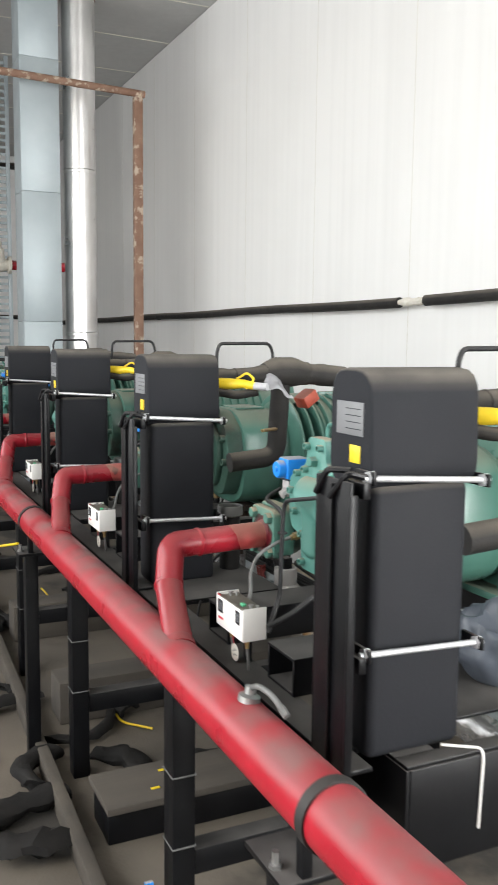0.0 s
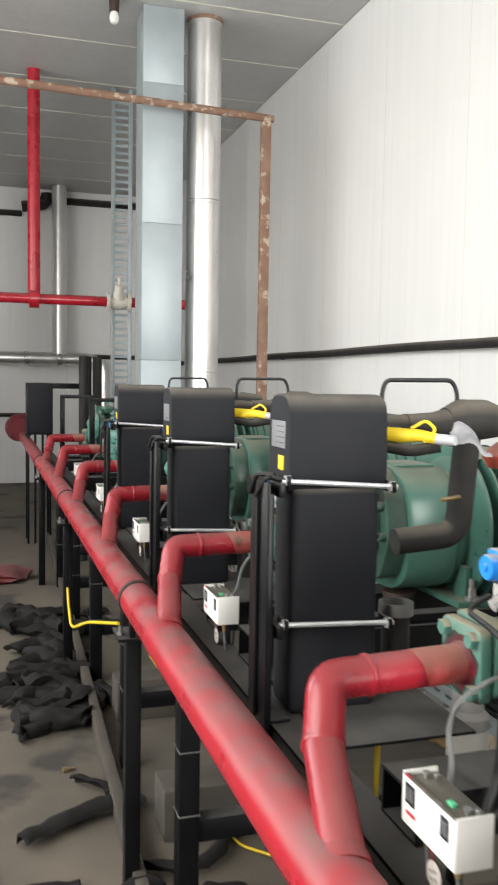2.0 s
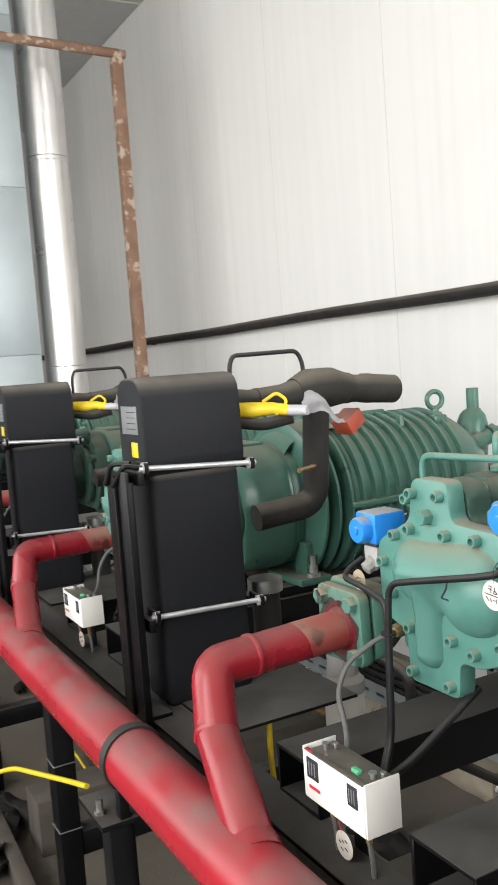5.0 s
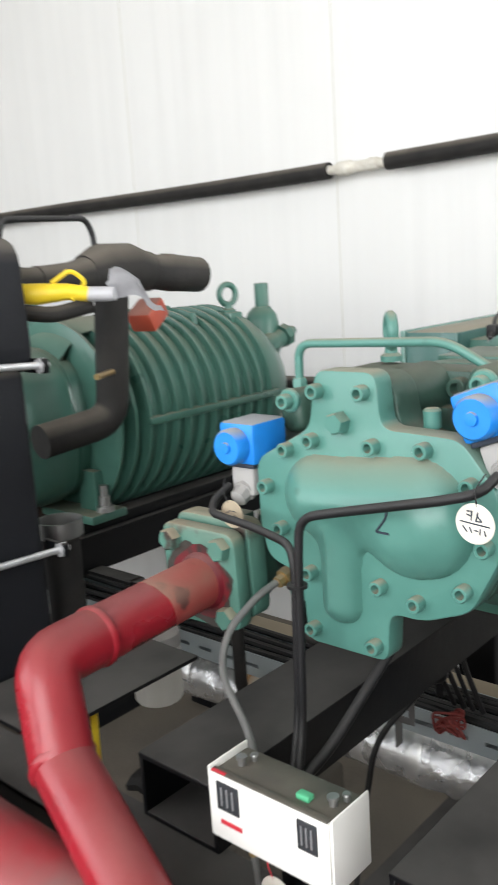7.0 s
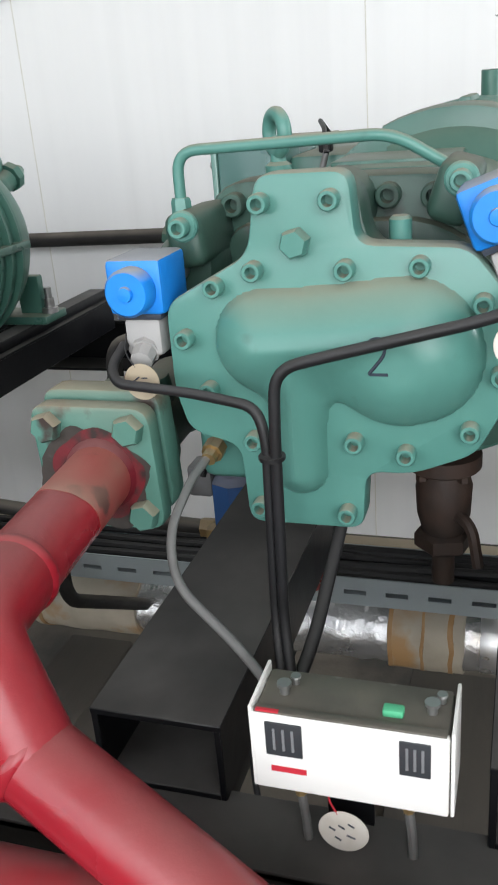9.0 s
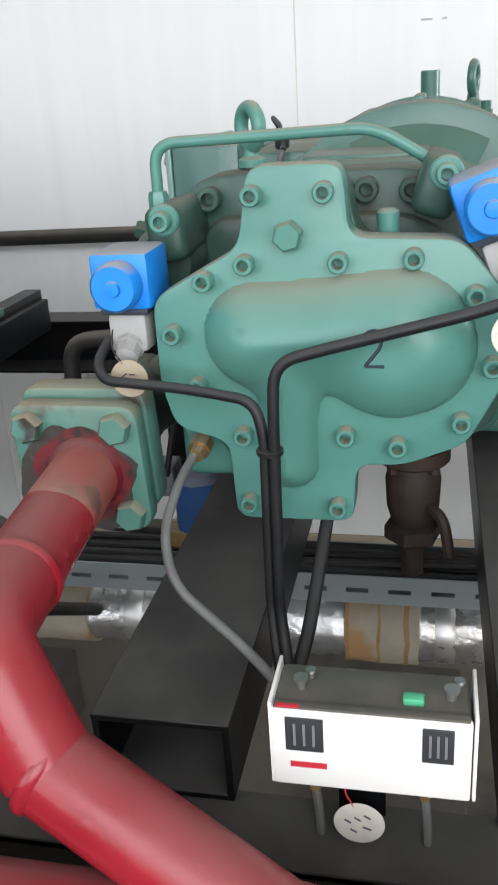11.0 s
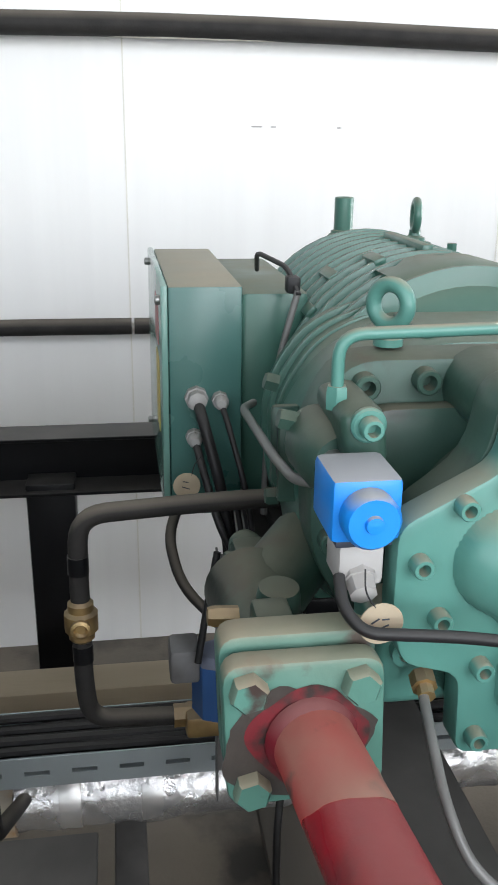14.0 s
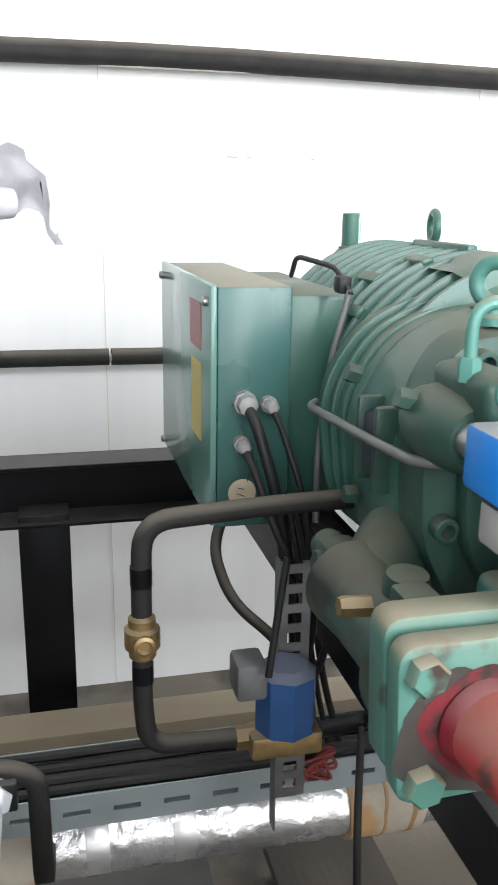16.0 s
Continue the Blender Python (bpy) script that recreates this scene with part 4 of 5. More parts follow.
def branch_pipe():
    """From the compressor's flange down into the header."""
    b = thing("branch_pipe", (0.70, 3.2, 0.95), "dusty red painted branch pipe with welded elbows", "pipe", "red branch pipes")
    fl, el, kn, te = Vector((1.022, 3.302, 1.168)), Vector((0.742, 3.275, 1.168)), Vector((0.718, 3.225, 1.078)), Vector((0.665, 2.985, 0.955))
    dusty = tube([fl, fl.lerp(el, 0.30)], 0.0353, 0, 48)
    far = fl.lerp(el, 0.30)
    for v in dusty.verts:
        if (v.co - far).length < 0.05:
            v.co += (el - fl).normalized() * (0.045 * noise.noise(v.co * 13) + 0.004 * noise.noise(v.co * 45))
    part("dusty_leg", dusty, RED_DUSTY, b, "dust-caked stretch of the red pipe")
    part("upper_leg", tube([fl.lerp(el, 0.02), fl.lerp(el, 0.72)], 0.035, 0, 24), RED_CLEAN, b)
    part("elbow", tube([fl.lerp(el, 0.72), fl.lerp(el, 0.8), el, el.lerp(kn, 0.55), kn], 0.0355, 0.055, 24), RED_CLEAN, b)
    part("lower_leg", tube([kn, te], 0.035, 0, 24), RED_CLEAN, b)
    for p, q in ((fl.lerp(el, 0.72), el), (kn, te)):
        d = (q - p).normalized()
        part("weld_bead", tube([p - d * 0.006, p - d * 0.003, p + d * 0.003, p + d * 0.006], 0, 0, 24, None, [0.0355, 0.038, 0.038, 0.0355]), RED_CLEAN, b)
    d = (te - kn).normalized()
    e = te - d * 0.07
    part("weld_bead", tube([e - d * 0.01, e, e + d * 0.02], 0, 0, 24, None, [0.0355, 0.039, 0.042]), RED_CLEAN, b)
    d = (el - fl).normalized()
    part("weld_bead", tube([fl, fl + d * 0.006, fl + d * 0.012], 0, 0, 24, None, [0.0405, 0.039, 0.0352]), DARKRED, b)
    return b


def discharge_valve():
    """The square-flanged shut-off valve at the compressor's side."""
    v = thing("discharge_valve", (1.10, 3.31, 1.05), "teal square-flanged shut-off valve with overpainted hex bolts", "valve", "discharge valves")
    sq = [(3.378, 1.242), (3.242, 1.242), (3.236, 1.106), (3.372, 1.102)]
    plate = part("flange", extrude_x(sq, 1.022, 1.046, 0.004, 0.02), TEAL_FLANGE, v)
    bm = bmesh.new()
    ring_in, ring_out = [], []
    for k in range(56):
        a = 2 * math.pi * k / 56
        ro = 0.050 + 0.012 * noise.noise(Vector((math.cos(a) * 1.2 + 3, math.sin(a) * 1.2, 4.2))) + 0.0025 * noise.noise(Vector((math.cos(a) * 3.5, math.sin(a) * 3.5, 1.2)))
        ring_in.append(bm.verts.new((1.0212, 3.304 + 0.03 * math.cos(a), 1.168 + 0.03 * math.sin(a))))
        ring_out.append(bm.verts.new((1.0213, 3.304 + ro * math.cos(a), 1.168 + ro * math.sin(a))))
    for k in range(56):
        bm.faces.new((ring_in[k], ring_in[(k + 1) % 56], ring_out[(k + 1) % 56], ring_out[k]))
    part("paint_smear", bm, SMEAR, plate, "dark red paint smeared round the pipe")
    bm = bmesh.new()
    rim = [bm.verts.new((1.0216, 3.312 + (0.062 + 0.02 * noise.noise(Vector((math.cos(b) * 1.4, math.sin(b) * 1.4, 7.3))) + 0.004 * noise.noise(Vector((math.cos(b) * 6, math.sin(b) * 6, 2.1)))) * math.cos(b),
                         1.160 + (0.058 + 0.02 * noise.noise(Vector((math.cos(b) * 1.4, math.sin(b) * 1.4, 3.7)))) * math.sin(b))) for b in (2 * math.pi * k / 48 for k in range(48))]
    bm.faces.new(rim)
    part("grime", bm, GRIME, plate, "black oily grime on the flange")
    part("counter_flange", extrude_x([(a, b + 0.008) for a, b in sq], 1.052, 1.085, 0.004, 0.02), TEAL_FLANGE, v)
    for y, z in ((3.356, 1.220), (3.263, 1.220), (3.257, 1.125), (3.352, 1.123)):
        part("hex_bolt", hex_bolt(1.022, y, z, (-1, 0, 0), 0.0165, 0.014), TEAL_FLANGE, plate)
    part("valve_body", lathe([(0, 0.06), (0.03, 0.06), (0.06, 0.044), (0.14, 0.044), (0.2, 0.05)], (1.085, 3.31, 1.163), (1, 0.03, 0.02), 28), TEAL_DIRTY_SHADED, v)
    part("bonnet", lathe([(0, 0.024), (0.052, 0.022), (0.062, 0.02), (0.063, 0.012)], (1.18, 3.303, 1.165), (-0.1, 0, 1), 24), TEAL_DIRTY_SHADED, v)
    block = part("stem_block", box(1.325, 1.385, 3.278, 3.325, 1.125, 1.185, 0.01), TEAL_DIRTY_SHADED, v)
    part("spindle_cap", lathe([(0, 0.022), (0.022, 0.021), (0.032, 0.016), (0.036, 0.006)], (1.372, 3.30, 1.16), (0.8, 0.25, 0.35), 20), TEAL_DIRTY_SHADED, block)
    part("side_nut", hex_bolt(1.345, 3.323, 1.165, (0, 1, 0.2), 0.016, 0.014), TEAL_DIRTY_SHADED, block)
    part("lug", box(1.095, 1.138, 3.302, 3.338, 1.20, 1.2385, 0.006), TEAL_DIRTY_SHADED, v)
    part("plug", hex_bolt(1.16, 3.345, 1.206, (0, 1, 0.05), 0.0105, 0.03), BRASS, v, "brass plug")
    part("neck_tube", tube([(1.25, 3.31, 1.165), (1.34, 3.24, 1.19)], 0.044, 0, 20), TEAL_DIRTY_SHADED, v)
    return v


def oil_line():
    """Black oil pipe loop with its sight glass and the dusty blue solenoid."""
    o = thing("oil_line", (1.43, 3.46, 0.89), "black oil pipe bent into a loop with a brass sight glass", "pipe", "oil lines")
    place = Matrix.Translation((-0.026, -0.201, -0.091)) @ Matrix.Scale(1.0565, 4)
    part("pipe", moved(tube([(1.434, 3.23, 1.21), (1.434, 3.35, 1.208), (1.434, 3.515, 1.198), (1.434, 3.517, 1.12), (1.434, 3.517, 1.075)], 0.0125, 0.07, 14), place), RUBBER, o)
    part("pipe", moved(tube([(1.434, 3.517, 1.025), (1.434, 3.518, 0.96), (1.434, 3.512, 0.898), (1.434, 3.39, 0.892)], 0.0125, 0.06, 14), place), RUBBER, o)
    for z in (1.118, 0.99):
        part("sleeve", moved(lathe([(0, 0.0135), (0.025, 0.0135)], (1.434, 3.517, z), (0, 0, 1), 14), place), BLACK, o)
    glass = part("sight_glass", moved(lathe([(0, 0.011), (0.006, 0.017), (0.014, 0.017), (0.018, 0.022), (0.042, 0.022), (0.046, 0.017), (0.056, 0.017), (0.062, 0.011)], (1.434, 3.517, 1.02), (0, 0, 1), 12), place), BRASS, o, "brass sight glass")
    part("lens", moved(lathe([(0, 0.013), (0.010, 0.013), (0.012, 0.009), (0.008, 0.006)], (1.418, 3.517, 1.05), (-1, 0, 0), 16), place), BRASS, glass)
    part("solenoid_body", moved(box(1.405, 1.45, 3.29, 3.385, 0.872, 0.905, 0.006), place), BRASS, o, "brass valve body")
    part("solenoid_coil", moved(tube([(1.43, 3.335, 0.905), (1.43, 3.335, 0.985), (1.43, 3.335, 0.995)], 0, 0, 8, None, [0.04, 0.04, 0.028]), place), BLUE_DARK, o, "dusty blue solenoid coil")
    part("coil_plug", moved(box(1.405, 1.455, 3.365, 3.405, 0.96, 1.01, 0.006), place), ZINC_DUSTY, o)
    part("union_nut", moved(lathe([(0, 0.016), (0.025, 0.016)], (1.434, 3.375, 0.892), (0, 1, 0), 6), place), BRASS, o)
    part("outlet_tube", moved(tube([(1.43, 3.29, 0.89), (1.43, 3.22, 0.895), (1.38, 3.19, 0.98)], 0.011, 0.02, 12), place), BLACK, o)
    return o


def cables():
    out = []
    def run(name, pts, r, mat, label, bend=0.03):
        out.append(solid(name, tube(pts, r, bend, 10), mat, label, "cable", "machine cables"))
    # down from both coils to the bundle in front of the cover
    run("coil_cable", [(1.06, 3.275, 1.297), (1.03, 3.278, 1.283), (1.01, 3.265, 1.272), (1.0, 3.18, 1.268), (0.985, 3.115, 1.262), (0.98, 3.106, 1.23), (0.975, 3.108, 1.05), (0.93, 3.09, 0.97)], 0.0052, CABLE, "grey-black cable from a solenoid coil")
    run("coil_cable", [(1.05, 2.888, 1.356), (1.015, 2.89, 1.345), (1.0, 2.925, 1.337), (0.985, 3.05, 1.31), (0.978, 3.094, 1.300), (0.975, 3.096, 1.25), (0.97, 3.098, 1.05), (0.93, 3.08, 0.97)], 0.0055, CABLE, "grey-black cable from a solenoid coil", 0.025)
    run("capillary_hose", [(1.05, 3.195, 1.178), (1.02, 3.20, 1.17), (0.96, 3.205, 1.14), (0.93, 3.19, 1.10), (0.90, 3.12, 1.06), (0.86, 3.075, 1.045)], 0.0048, GREYTUBE, "grey capillary hose to the pressure switch", 0.04)
    out.append(solid("cable_tie", lathe([(0, 0.0125), (0.004, 0.0125)], (0.977, 3.101, 1.215), (0, 0, 1), 12), CABLE, "black cable tie on a cable bundle", "cable tie", "cable ties"))
    out.append(solid("hose_fitting", lathe([(0, 0.012), (0.014, 0.012), (0.014, 0.008), (0.024, 0.008)], (1.072, 3.19, 1.185), (-1, 0.1, -0.3), 8), BRASS, "brass hose fitting on the end cover", "fitting", "hose fittings"))
    for k, (y, z) in enumerate(((3.338, 1.274), (3.302, 1.270), (3.342, 1.212))):
        run("motor_cable", [(1.67, y, z), (1.63, y - 0.005, z - 0.02), (1.60 - 0.02 * k, y - 0.03, z - 0.12), (1.58, 3.28 - 0.03 * k, 0.95), (1.62, 3.28, 0.74)], (0.0085, 0.0045, 0.006)[k], CABLE, "black motor cable hanging from a gland", 0.06)
    run("drooping_cable", [(1.71, 3.36, 1.10), (1.68, 3.385, 1.05), (1.62, 3.37, 0.99), (1.56, 3.31, 0.95), (1.53, 3.27, 0.88)], 0.0085, RUBBER, "black cable sagging under the terminal box", 0.05)
    for k in range(4):
        run("motor_cable", [(1.60 + 0.01 * k, 3.31 - 0.012 * k, 1.14), (1.565 + 0.012 * k, 3.30 - 0.016 * k, 1.0), (1.57 + 0.01 * k, 3.27 - 0.014 * k, 0.85), (1.62, 3.25 - 0.02 * k, 0.73)], 0.0045 + 0.001 * (k % 2), CABLE, "black motor cable running down to the tray", 0.06)
    run("black_lead", [(1.47, 3.33, 1.12), (1.455, 3.345, 1.05), (1.44, 3.36, 0.97)], 0.005, CABLE, "thin black lead to a solenoid coil", 0.03)
    run("hanging_lead", [(1.472, 3.215, 0.853), (1.36, 3.26, 0.78), (1.30, 3.27, 0.55), (1.28, 3.25, 0.35)], 0.0055, CABLE, "thin black lead hanging down", 0.05)
    run("strut_hose", [(0.93, 3.085, 0.985), (0.99, 3.075, 1.01), (1.13, 3.065, 1.10)], 0.007, CABLE, "grey-black hose rising to the compressor", 0.05)
    return out


made = [compressor(), terminal_box(), solenoid_coil(1.063, 3.255, 1.276, 0), solenoid_coil(1.068, 2.885, 1.342, -20), pressure_switch(),
        tag_disc((0.808, 3.01, 0.962), 0.021, -14, [(-0.5, 0.3, -0.3, 0.1), (-0.1, 0.35, 0.1, 0.15), (0.3, 0.4, 0.5, 0.2), (-0.4, -0.2, -0.2, -0.4), (0.1, -0.15, 0.4, -0.35)], "round white paper tag hung under a pressure switch"),
        branch_pipe(), discharge_valve(), oil_line(), *cables()]
third = copy_thing(made[0], Matrix.Translation((Vector(made[0]["base"]) + Vector((-0.10, PITCH - 0.052, 0))) * SIZE))
for ob in made:
    repeat(ob, [d for d in OFFSETS if ob is not made[0] or d != PITCH] + ([4 * PITCH] if ob.name in ("screw_compressor", "branch_pipe", "discharge_valve") else []))
for ob in (heat_exchanger(), exchanger_stand(), suction_tee(), tape_wrap(), flap_box(), vent_loop()):
    repeat(ob, [-PITCH, PITCH, 2 * PITCH])

# ---- header ----
header = thing("header_pipe", (0.665, 4.0, 0.9), "long dusty red painted steel header pipe", "pipe")
part("pipe", tube([(0.665, -1.6, 0.955), (0.665, 11.6, 0.955)], 0.058, 0, 40), RED, header)
for yy in (1.13, 3.52, 5.91, 8.30):
    cl = thing("pipe_clamp", (0.665, yy, 0.78), "dark steel strap clamp holding the red header on its post", "clamp", "header clamps")
    part("strap", lathe([(-0.012, 0.0595), (-0.012, 0.0625), (0.012, 0.0625), (0.012, 0.0595)], (0.665, yy - 0.035, 0.955), (0, 1, 0), 40), CLAMPMAT, cl)
    part("base_plate", box(0.615, 0.745, yy + 0.035, yy + 0.185, 0.79, 0.802, 0.002), BLACK, cl)
    part("stem", box(0.655, 0.675, yy + 0.04, yy + 0.064, 0.80, 0.90, 0.002), BLACK, cl)
    for dx in (-0.035, 0.06):
        part("bolt", lathe([(0, 0.012), (0.008, 0.012), (0.008, 0.007), (0.03, 0.007)], (0.665 + dx, yy + 0.09, 0.802), (0, 0, 1), 6), STEEL, cl)
    solid("support_post", box(0.655, 0.71, yy + 0.12, yy + 0.178, FLOOR, 0.79, 0.004), BLACK, "black square steel post under the header", "post", "support posts")

# ---- rack frame ----
for x0, x1, z1, rear in ((0.775, 0.855, 0.936, False), (2.45, 2.56, 0.956, True)):
    solid("rack_beam", channel(x0, x1, 1.30, 9.4, z1 - 0.15, z1, "y", 0.008, -1 if rear else 1), BLACK, "long black steel channel of the machine rack", "beam", "rack beams")


def hollow_beam(x0, x1, y0, y1, z0, z1, wall=0.007):
    """A rectangular hollow section along x with open ends."""
    out = box(x0, x1, y0, y1, z1 - wall, z1, 0.001, 1)
    box(x0 + 0.001, x1, y0 + 0.001, y1 - 0.001, z0, z0 + wall, 0.001, 1, out)
    box(x0 + 0.0005, x1, y0 + 0.0005, y0 + wall, z0 + 0.001, z1 - 0.001, 0.001, 1, out)
    box(x0 + 0.0005, x1, y1 - wall, y1 - 0.0005, z0 + 0.001, z1 - 0.001, 0.001, 1, out)
    return out


end_plate = thing("end_plate", (1.6, 1.20, 0.735), "black steel channel closing the end of the rack, dusty on top", "plate")
part("web", box(0.886, 2.56, 1.193, 1.203, 0.735, 0.934, 0.003), BLACK, end_plate)
part("side_web", box(0.8775, 0.8865, 1.1935, 1.46, 0.735, 0.934, 0.003), BLACK, end_plate)
part("top_flange", box(0.8785, 2.448, 1.194, 1.232, 0.9345, 0.9425, 0.002), BLACK, end_plate)
part("corner_plate", box(0.8785, 0.968, 1.2325, 1.345, 0.9345, 0.9425, 0.002), BLACK, end_plate)
for n in range(-1, 5):
    yb = YC + n * PITCH
    for dy, x0 in ((0.115, 0.838), (-0.235, 0.838)):
        solid("cross_beam", hollow_beam(x0, 2.445, yb + dy - 0.063, yb + dy + 0.063, 0.937, 1.022), BLACK, "black hollow steel cross beam with grey dust on top", "beam", "cross beams")
    solid("rack_post", box(2.47, 2.555, yb + 0.505, yb + 0.625, FLOOR, 0.83, 0.004), BLACK, "black steel post of the rack's rear frame", "post", "rack posts")
    post = thing("rack_post", (0.84, yb + 0.40, FLOOR), "black steel post of the rack's front frame with cable ties", "post", "rack posts")
    part("upright", box(0.80, 0.87, yb + 0.35, yb + 0.43, FLOOR, 0.81, 0.004), BLACK, post)
    for z in (0.22, 0.44):
        part("cable_tie", box(0.797, 0.873, yb + 0.347, yb + 0.433, z, z + 0.004, 0.001), GREYTUBE, post)
    solid("lower_beam", box(0.872, 2.468, yb + 0.36, yb + 0.43, 0.12, 0.20, 0.004), BLACK, "dusty black lower cross beam of the rack", "beam", "lower beams")
    for y0, x0 in ((yb - 0.285, 0.95), (yb + 0.09, 1.45)):
        solid("mounting_rail", box(x0, 2.44, y0, y0 + 0.05, 1.023, 1.05, 0.003), BLACK, "black steel mounting rail under a compressor", "rail", "mounting rails")
    solid("shelf_plate", box(0.857, 1.08 if n < 0 else 1.18, yb - 0.80 + (0.297 if n < 0 else 0), yb - 0.44, 0.937, 0.9445, 0.002), BLACK, "black steel shelf plate under a heat exchanger", "plate", "shelf plates")
    if n > 2:
        continue
    can = thing("oil_filter_can", (1.36, yb - 0.48, 0.69), "white cylindrical filter can with a grey cap", "filter", "filter cans")
    part("hanger", box(1.34, 1.38, yb - 0.44, yb - 0.30, 0.94, 0.948, 0.001), BLACK, can)
    part("hanger", box(1.345, 1.375, yb - 0.50, yb - 0.43, 0.90, 0.948, 0.001), BLACK, can)
    part("can", lathe([(0, 0.048), (0.006, 0.052), (0.12, 0.052)], (1.36, yb - 0.48, 0.69), (0, 0, 1), 28), WHITEPLASTIC, can)
    part("cap", lathe([(0, 0.054), (0.03, 0.054), (0.045, 0.04), (0.10, 0.04)], (1.36, yb - 0.48, 0.81), (0, 0, 1), 28), GREYPLASTIC, can, "grey cap")
    part("side_valve", lathe([(0, 0.012), (0.03, 0.012), (0.03, 0.018), (0.05, 0.018), (0.05, 0.01), (0.08, 0.01)], (1.33, yb - 0.43, 0.74), (-0.6, 0.6, 0.5), 8), BRASS, can, "dusty brass valve")
    drain = thing("drain_valve", (1.36, yb - 0.09, 0.87), "dark rusty drain valve under a compressor", "valve", "drain valves")
    part("stem", lathe([(0, 0.016), (0.05, 0.016), (0.05, 0.022), (0.062, 0.022)], (1.36, yb - 0.09, 0.87), (0, 0, 1), 12), RUSTDARK, drain)
    part("union_nut", lathe([(0, 0.036), (0.004, 0.04), (0.022, 0.04), (0.026, 0.034)], (1.36, yb - 0.09, 0.925), (0, 0, 1), 6), RUSTDARK, drain)
    part("body", lathe([(0, 0.028), (0.03, 0.036), (0.07, 0.038), (0.10, 0.03)], (1.36, yb - 0.09, 0.948), (0, 0, 1), 20), RUSTDARK, drain)
    flange = part("flange", lathe([(0, 0.046), (0.003, 0.049), (0.022, 0.049)], (1.36, yb - 0.09, 1.045), (0, 0, 1), 24), RUSTDARK, drain)
    for k in range(4):
        part("bolt", lathe([(0, 0.008), (0.01, 0.008)], (1.36 + 0.038 * math.cos(0.8 + k * 1.571), yb - 0.09 + 0.038 * math.sin(0.8 + k * 1.571), 1.036), (0, 0, 1), 6), RUSTDARK, flange)
    part("side_tube", tube([(1.36, yb - 0.09, 0.985), (1.31, yb - 0.13, 0.985), (1.30, yb - 0.14, 0.93)], 0.008, 0.02, 8), RUSTDARK, drain)
    perf = thing("perforated_strip", (1.52, yb + 0.23, 0.66), "galvanised perforated mounting strip", "strip", "perforated strips")
    bm = bmesh.new()
    for e in (0.0, 0.032):
        box(1.52, 1.523, yb + 0.21 + e, yb + 0.222 + e, 0.72, 1.09, 0, 1, bm)
    for i in range(2, 15):
        box(1.52, 1.523, yb + 0.222, yb + 0.242, 0.66 + i * 0.0295, 0.673 + i * 0.0295, 0, 1, bm)
    box(1.523, 1.545, yb + 0.2515, yb + 0.2545, 0.66, 1.09, 0, 1, bm)
    part("strip", bm, ZINC_DUSTY, perf)
    solid("stub_pipe", tube([(1.47, yb + 0.86, 0.885), (1.45, yb + 0.62, 0.878), (1.45, yb + 0.583, 0.86), (1.45, yb + 0.582, 0.70), (1.75, yb + 0.582, 0.50)], 0.0135, 0.04, 14), RUBBER, "black lagged pipe turning down behind the tray", "pipe", "stub pipes")
    if n < 0:
        continue
    ring = thing("steel_ring", (1.13, yb - 0.515, 0.945), "bright steel hose clamp ring on a dark stub", "clamp", "hose rings")
    part("band", lathe([(0, 0.042), (0.03, 0.042), (0.03, 0.038), (0, 0.038), (0, 0.042)], (1.13, yb - 0.515, 1.125), (0, 0, 1), 24), STEEL, ring)
    part("stub", lathe([(0, 0.034), (0.175, 0.034), (0.185, 0.02)], (1.13, yb - 0.515, 0.9448), (0, 0, 1), 20), RUBBER, ring)

# ---- services under the rack ----
tray = thing("cable_tray", (1.62, 4.0, 0.66), "grey slotted steel cable tray", "cable tray")
bm = bmesh.new()
box(1.60, 1.72, -1.4, 9.0, 0.655, 0.658, 0, 1, bm)
box(1.718, 1.721, -1.4, 9.0, 0.656, 0.71, 0, 1, bm)
part("tray_body", bm, GALV, tray)
bm = bmesh.new()
box(1.597, 1.600, -1.4, 9.0, 0.655, 0.677, 0, 1, bm)
box(1.597, 1.600, -1.4, 9.0, 0.686, 0.711, 0, 1, bm)
yy = -1.4
while yy < 9.0:
    box(1.597, 1.600, yy, yy + 0.035, 0.677, 0.686, 0, 1, bm)
    yy += 0.075
part("slotted_side", bm, GALV, tray)
rng = random.Random(4)
for i in range(9):
    y0 = -1.3
    pts = []
    while y0 < 9:
        pts.append((1.625 + 0.009 * i + rng.uniform(-0.008, 0.008), y0, 0.69 + rng.uniform(-0.008, 0.018) + 0.007 * (i % 3)))
        y0 += 0.45
    solid("power_cable", tube(pts, rng.uniform(0.006, 0.009), 0.2, 8), CABLE, "black power cable lying in the tray", "cable", "tray cables")
foil = thing("foil_pipe", (1.80, 4.0, 0.40), "insulated pipe wrapped in crinkled aluminium foil, stained brown", "pipe")
pts, radii = [], []
yy = -1.5
while yy < 9.2:
    pts.append((1.80, yy, 0.475 + 0.002 * rng.uniform(-1, 1)))
    radii.append(0.068 + rng.uniform(-0.001, 0.001))
    yy += 0.014
wrap = tube(pts, 0, 0, 40, None, radii)
for v in wrap.verts:
    away = Vector((v.co.x - 1.80, 0, v.co.z - 0.475)).normalized()
    q = Vector((v.co.x * 22, v.co.y * 14, v.co.z * 22))
    v.co += away * (0.006 * abs(noise.noise(q)) + 0.0055 * abs(noise.noise(q * 2.6)) - 0.001)
part("wrap", wrap, FOIL, foil)
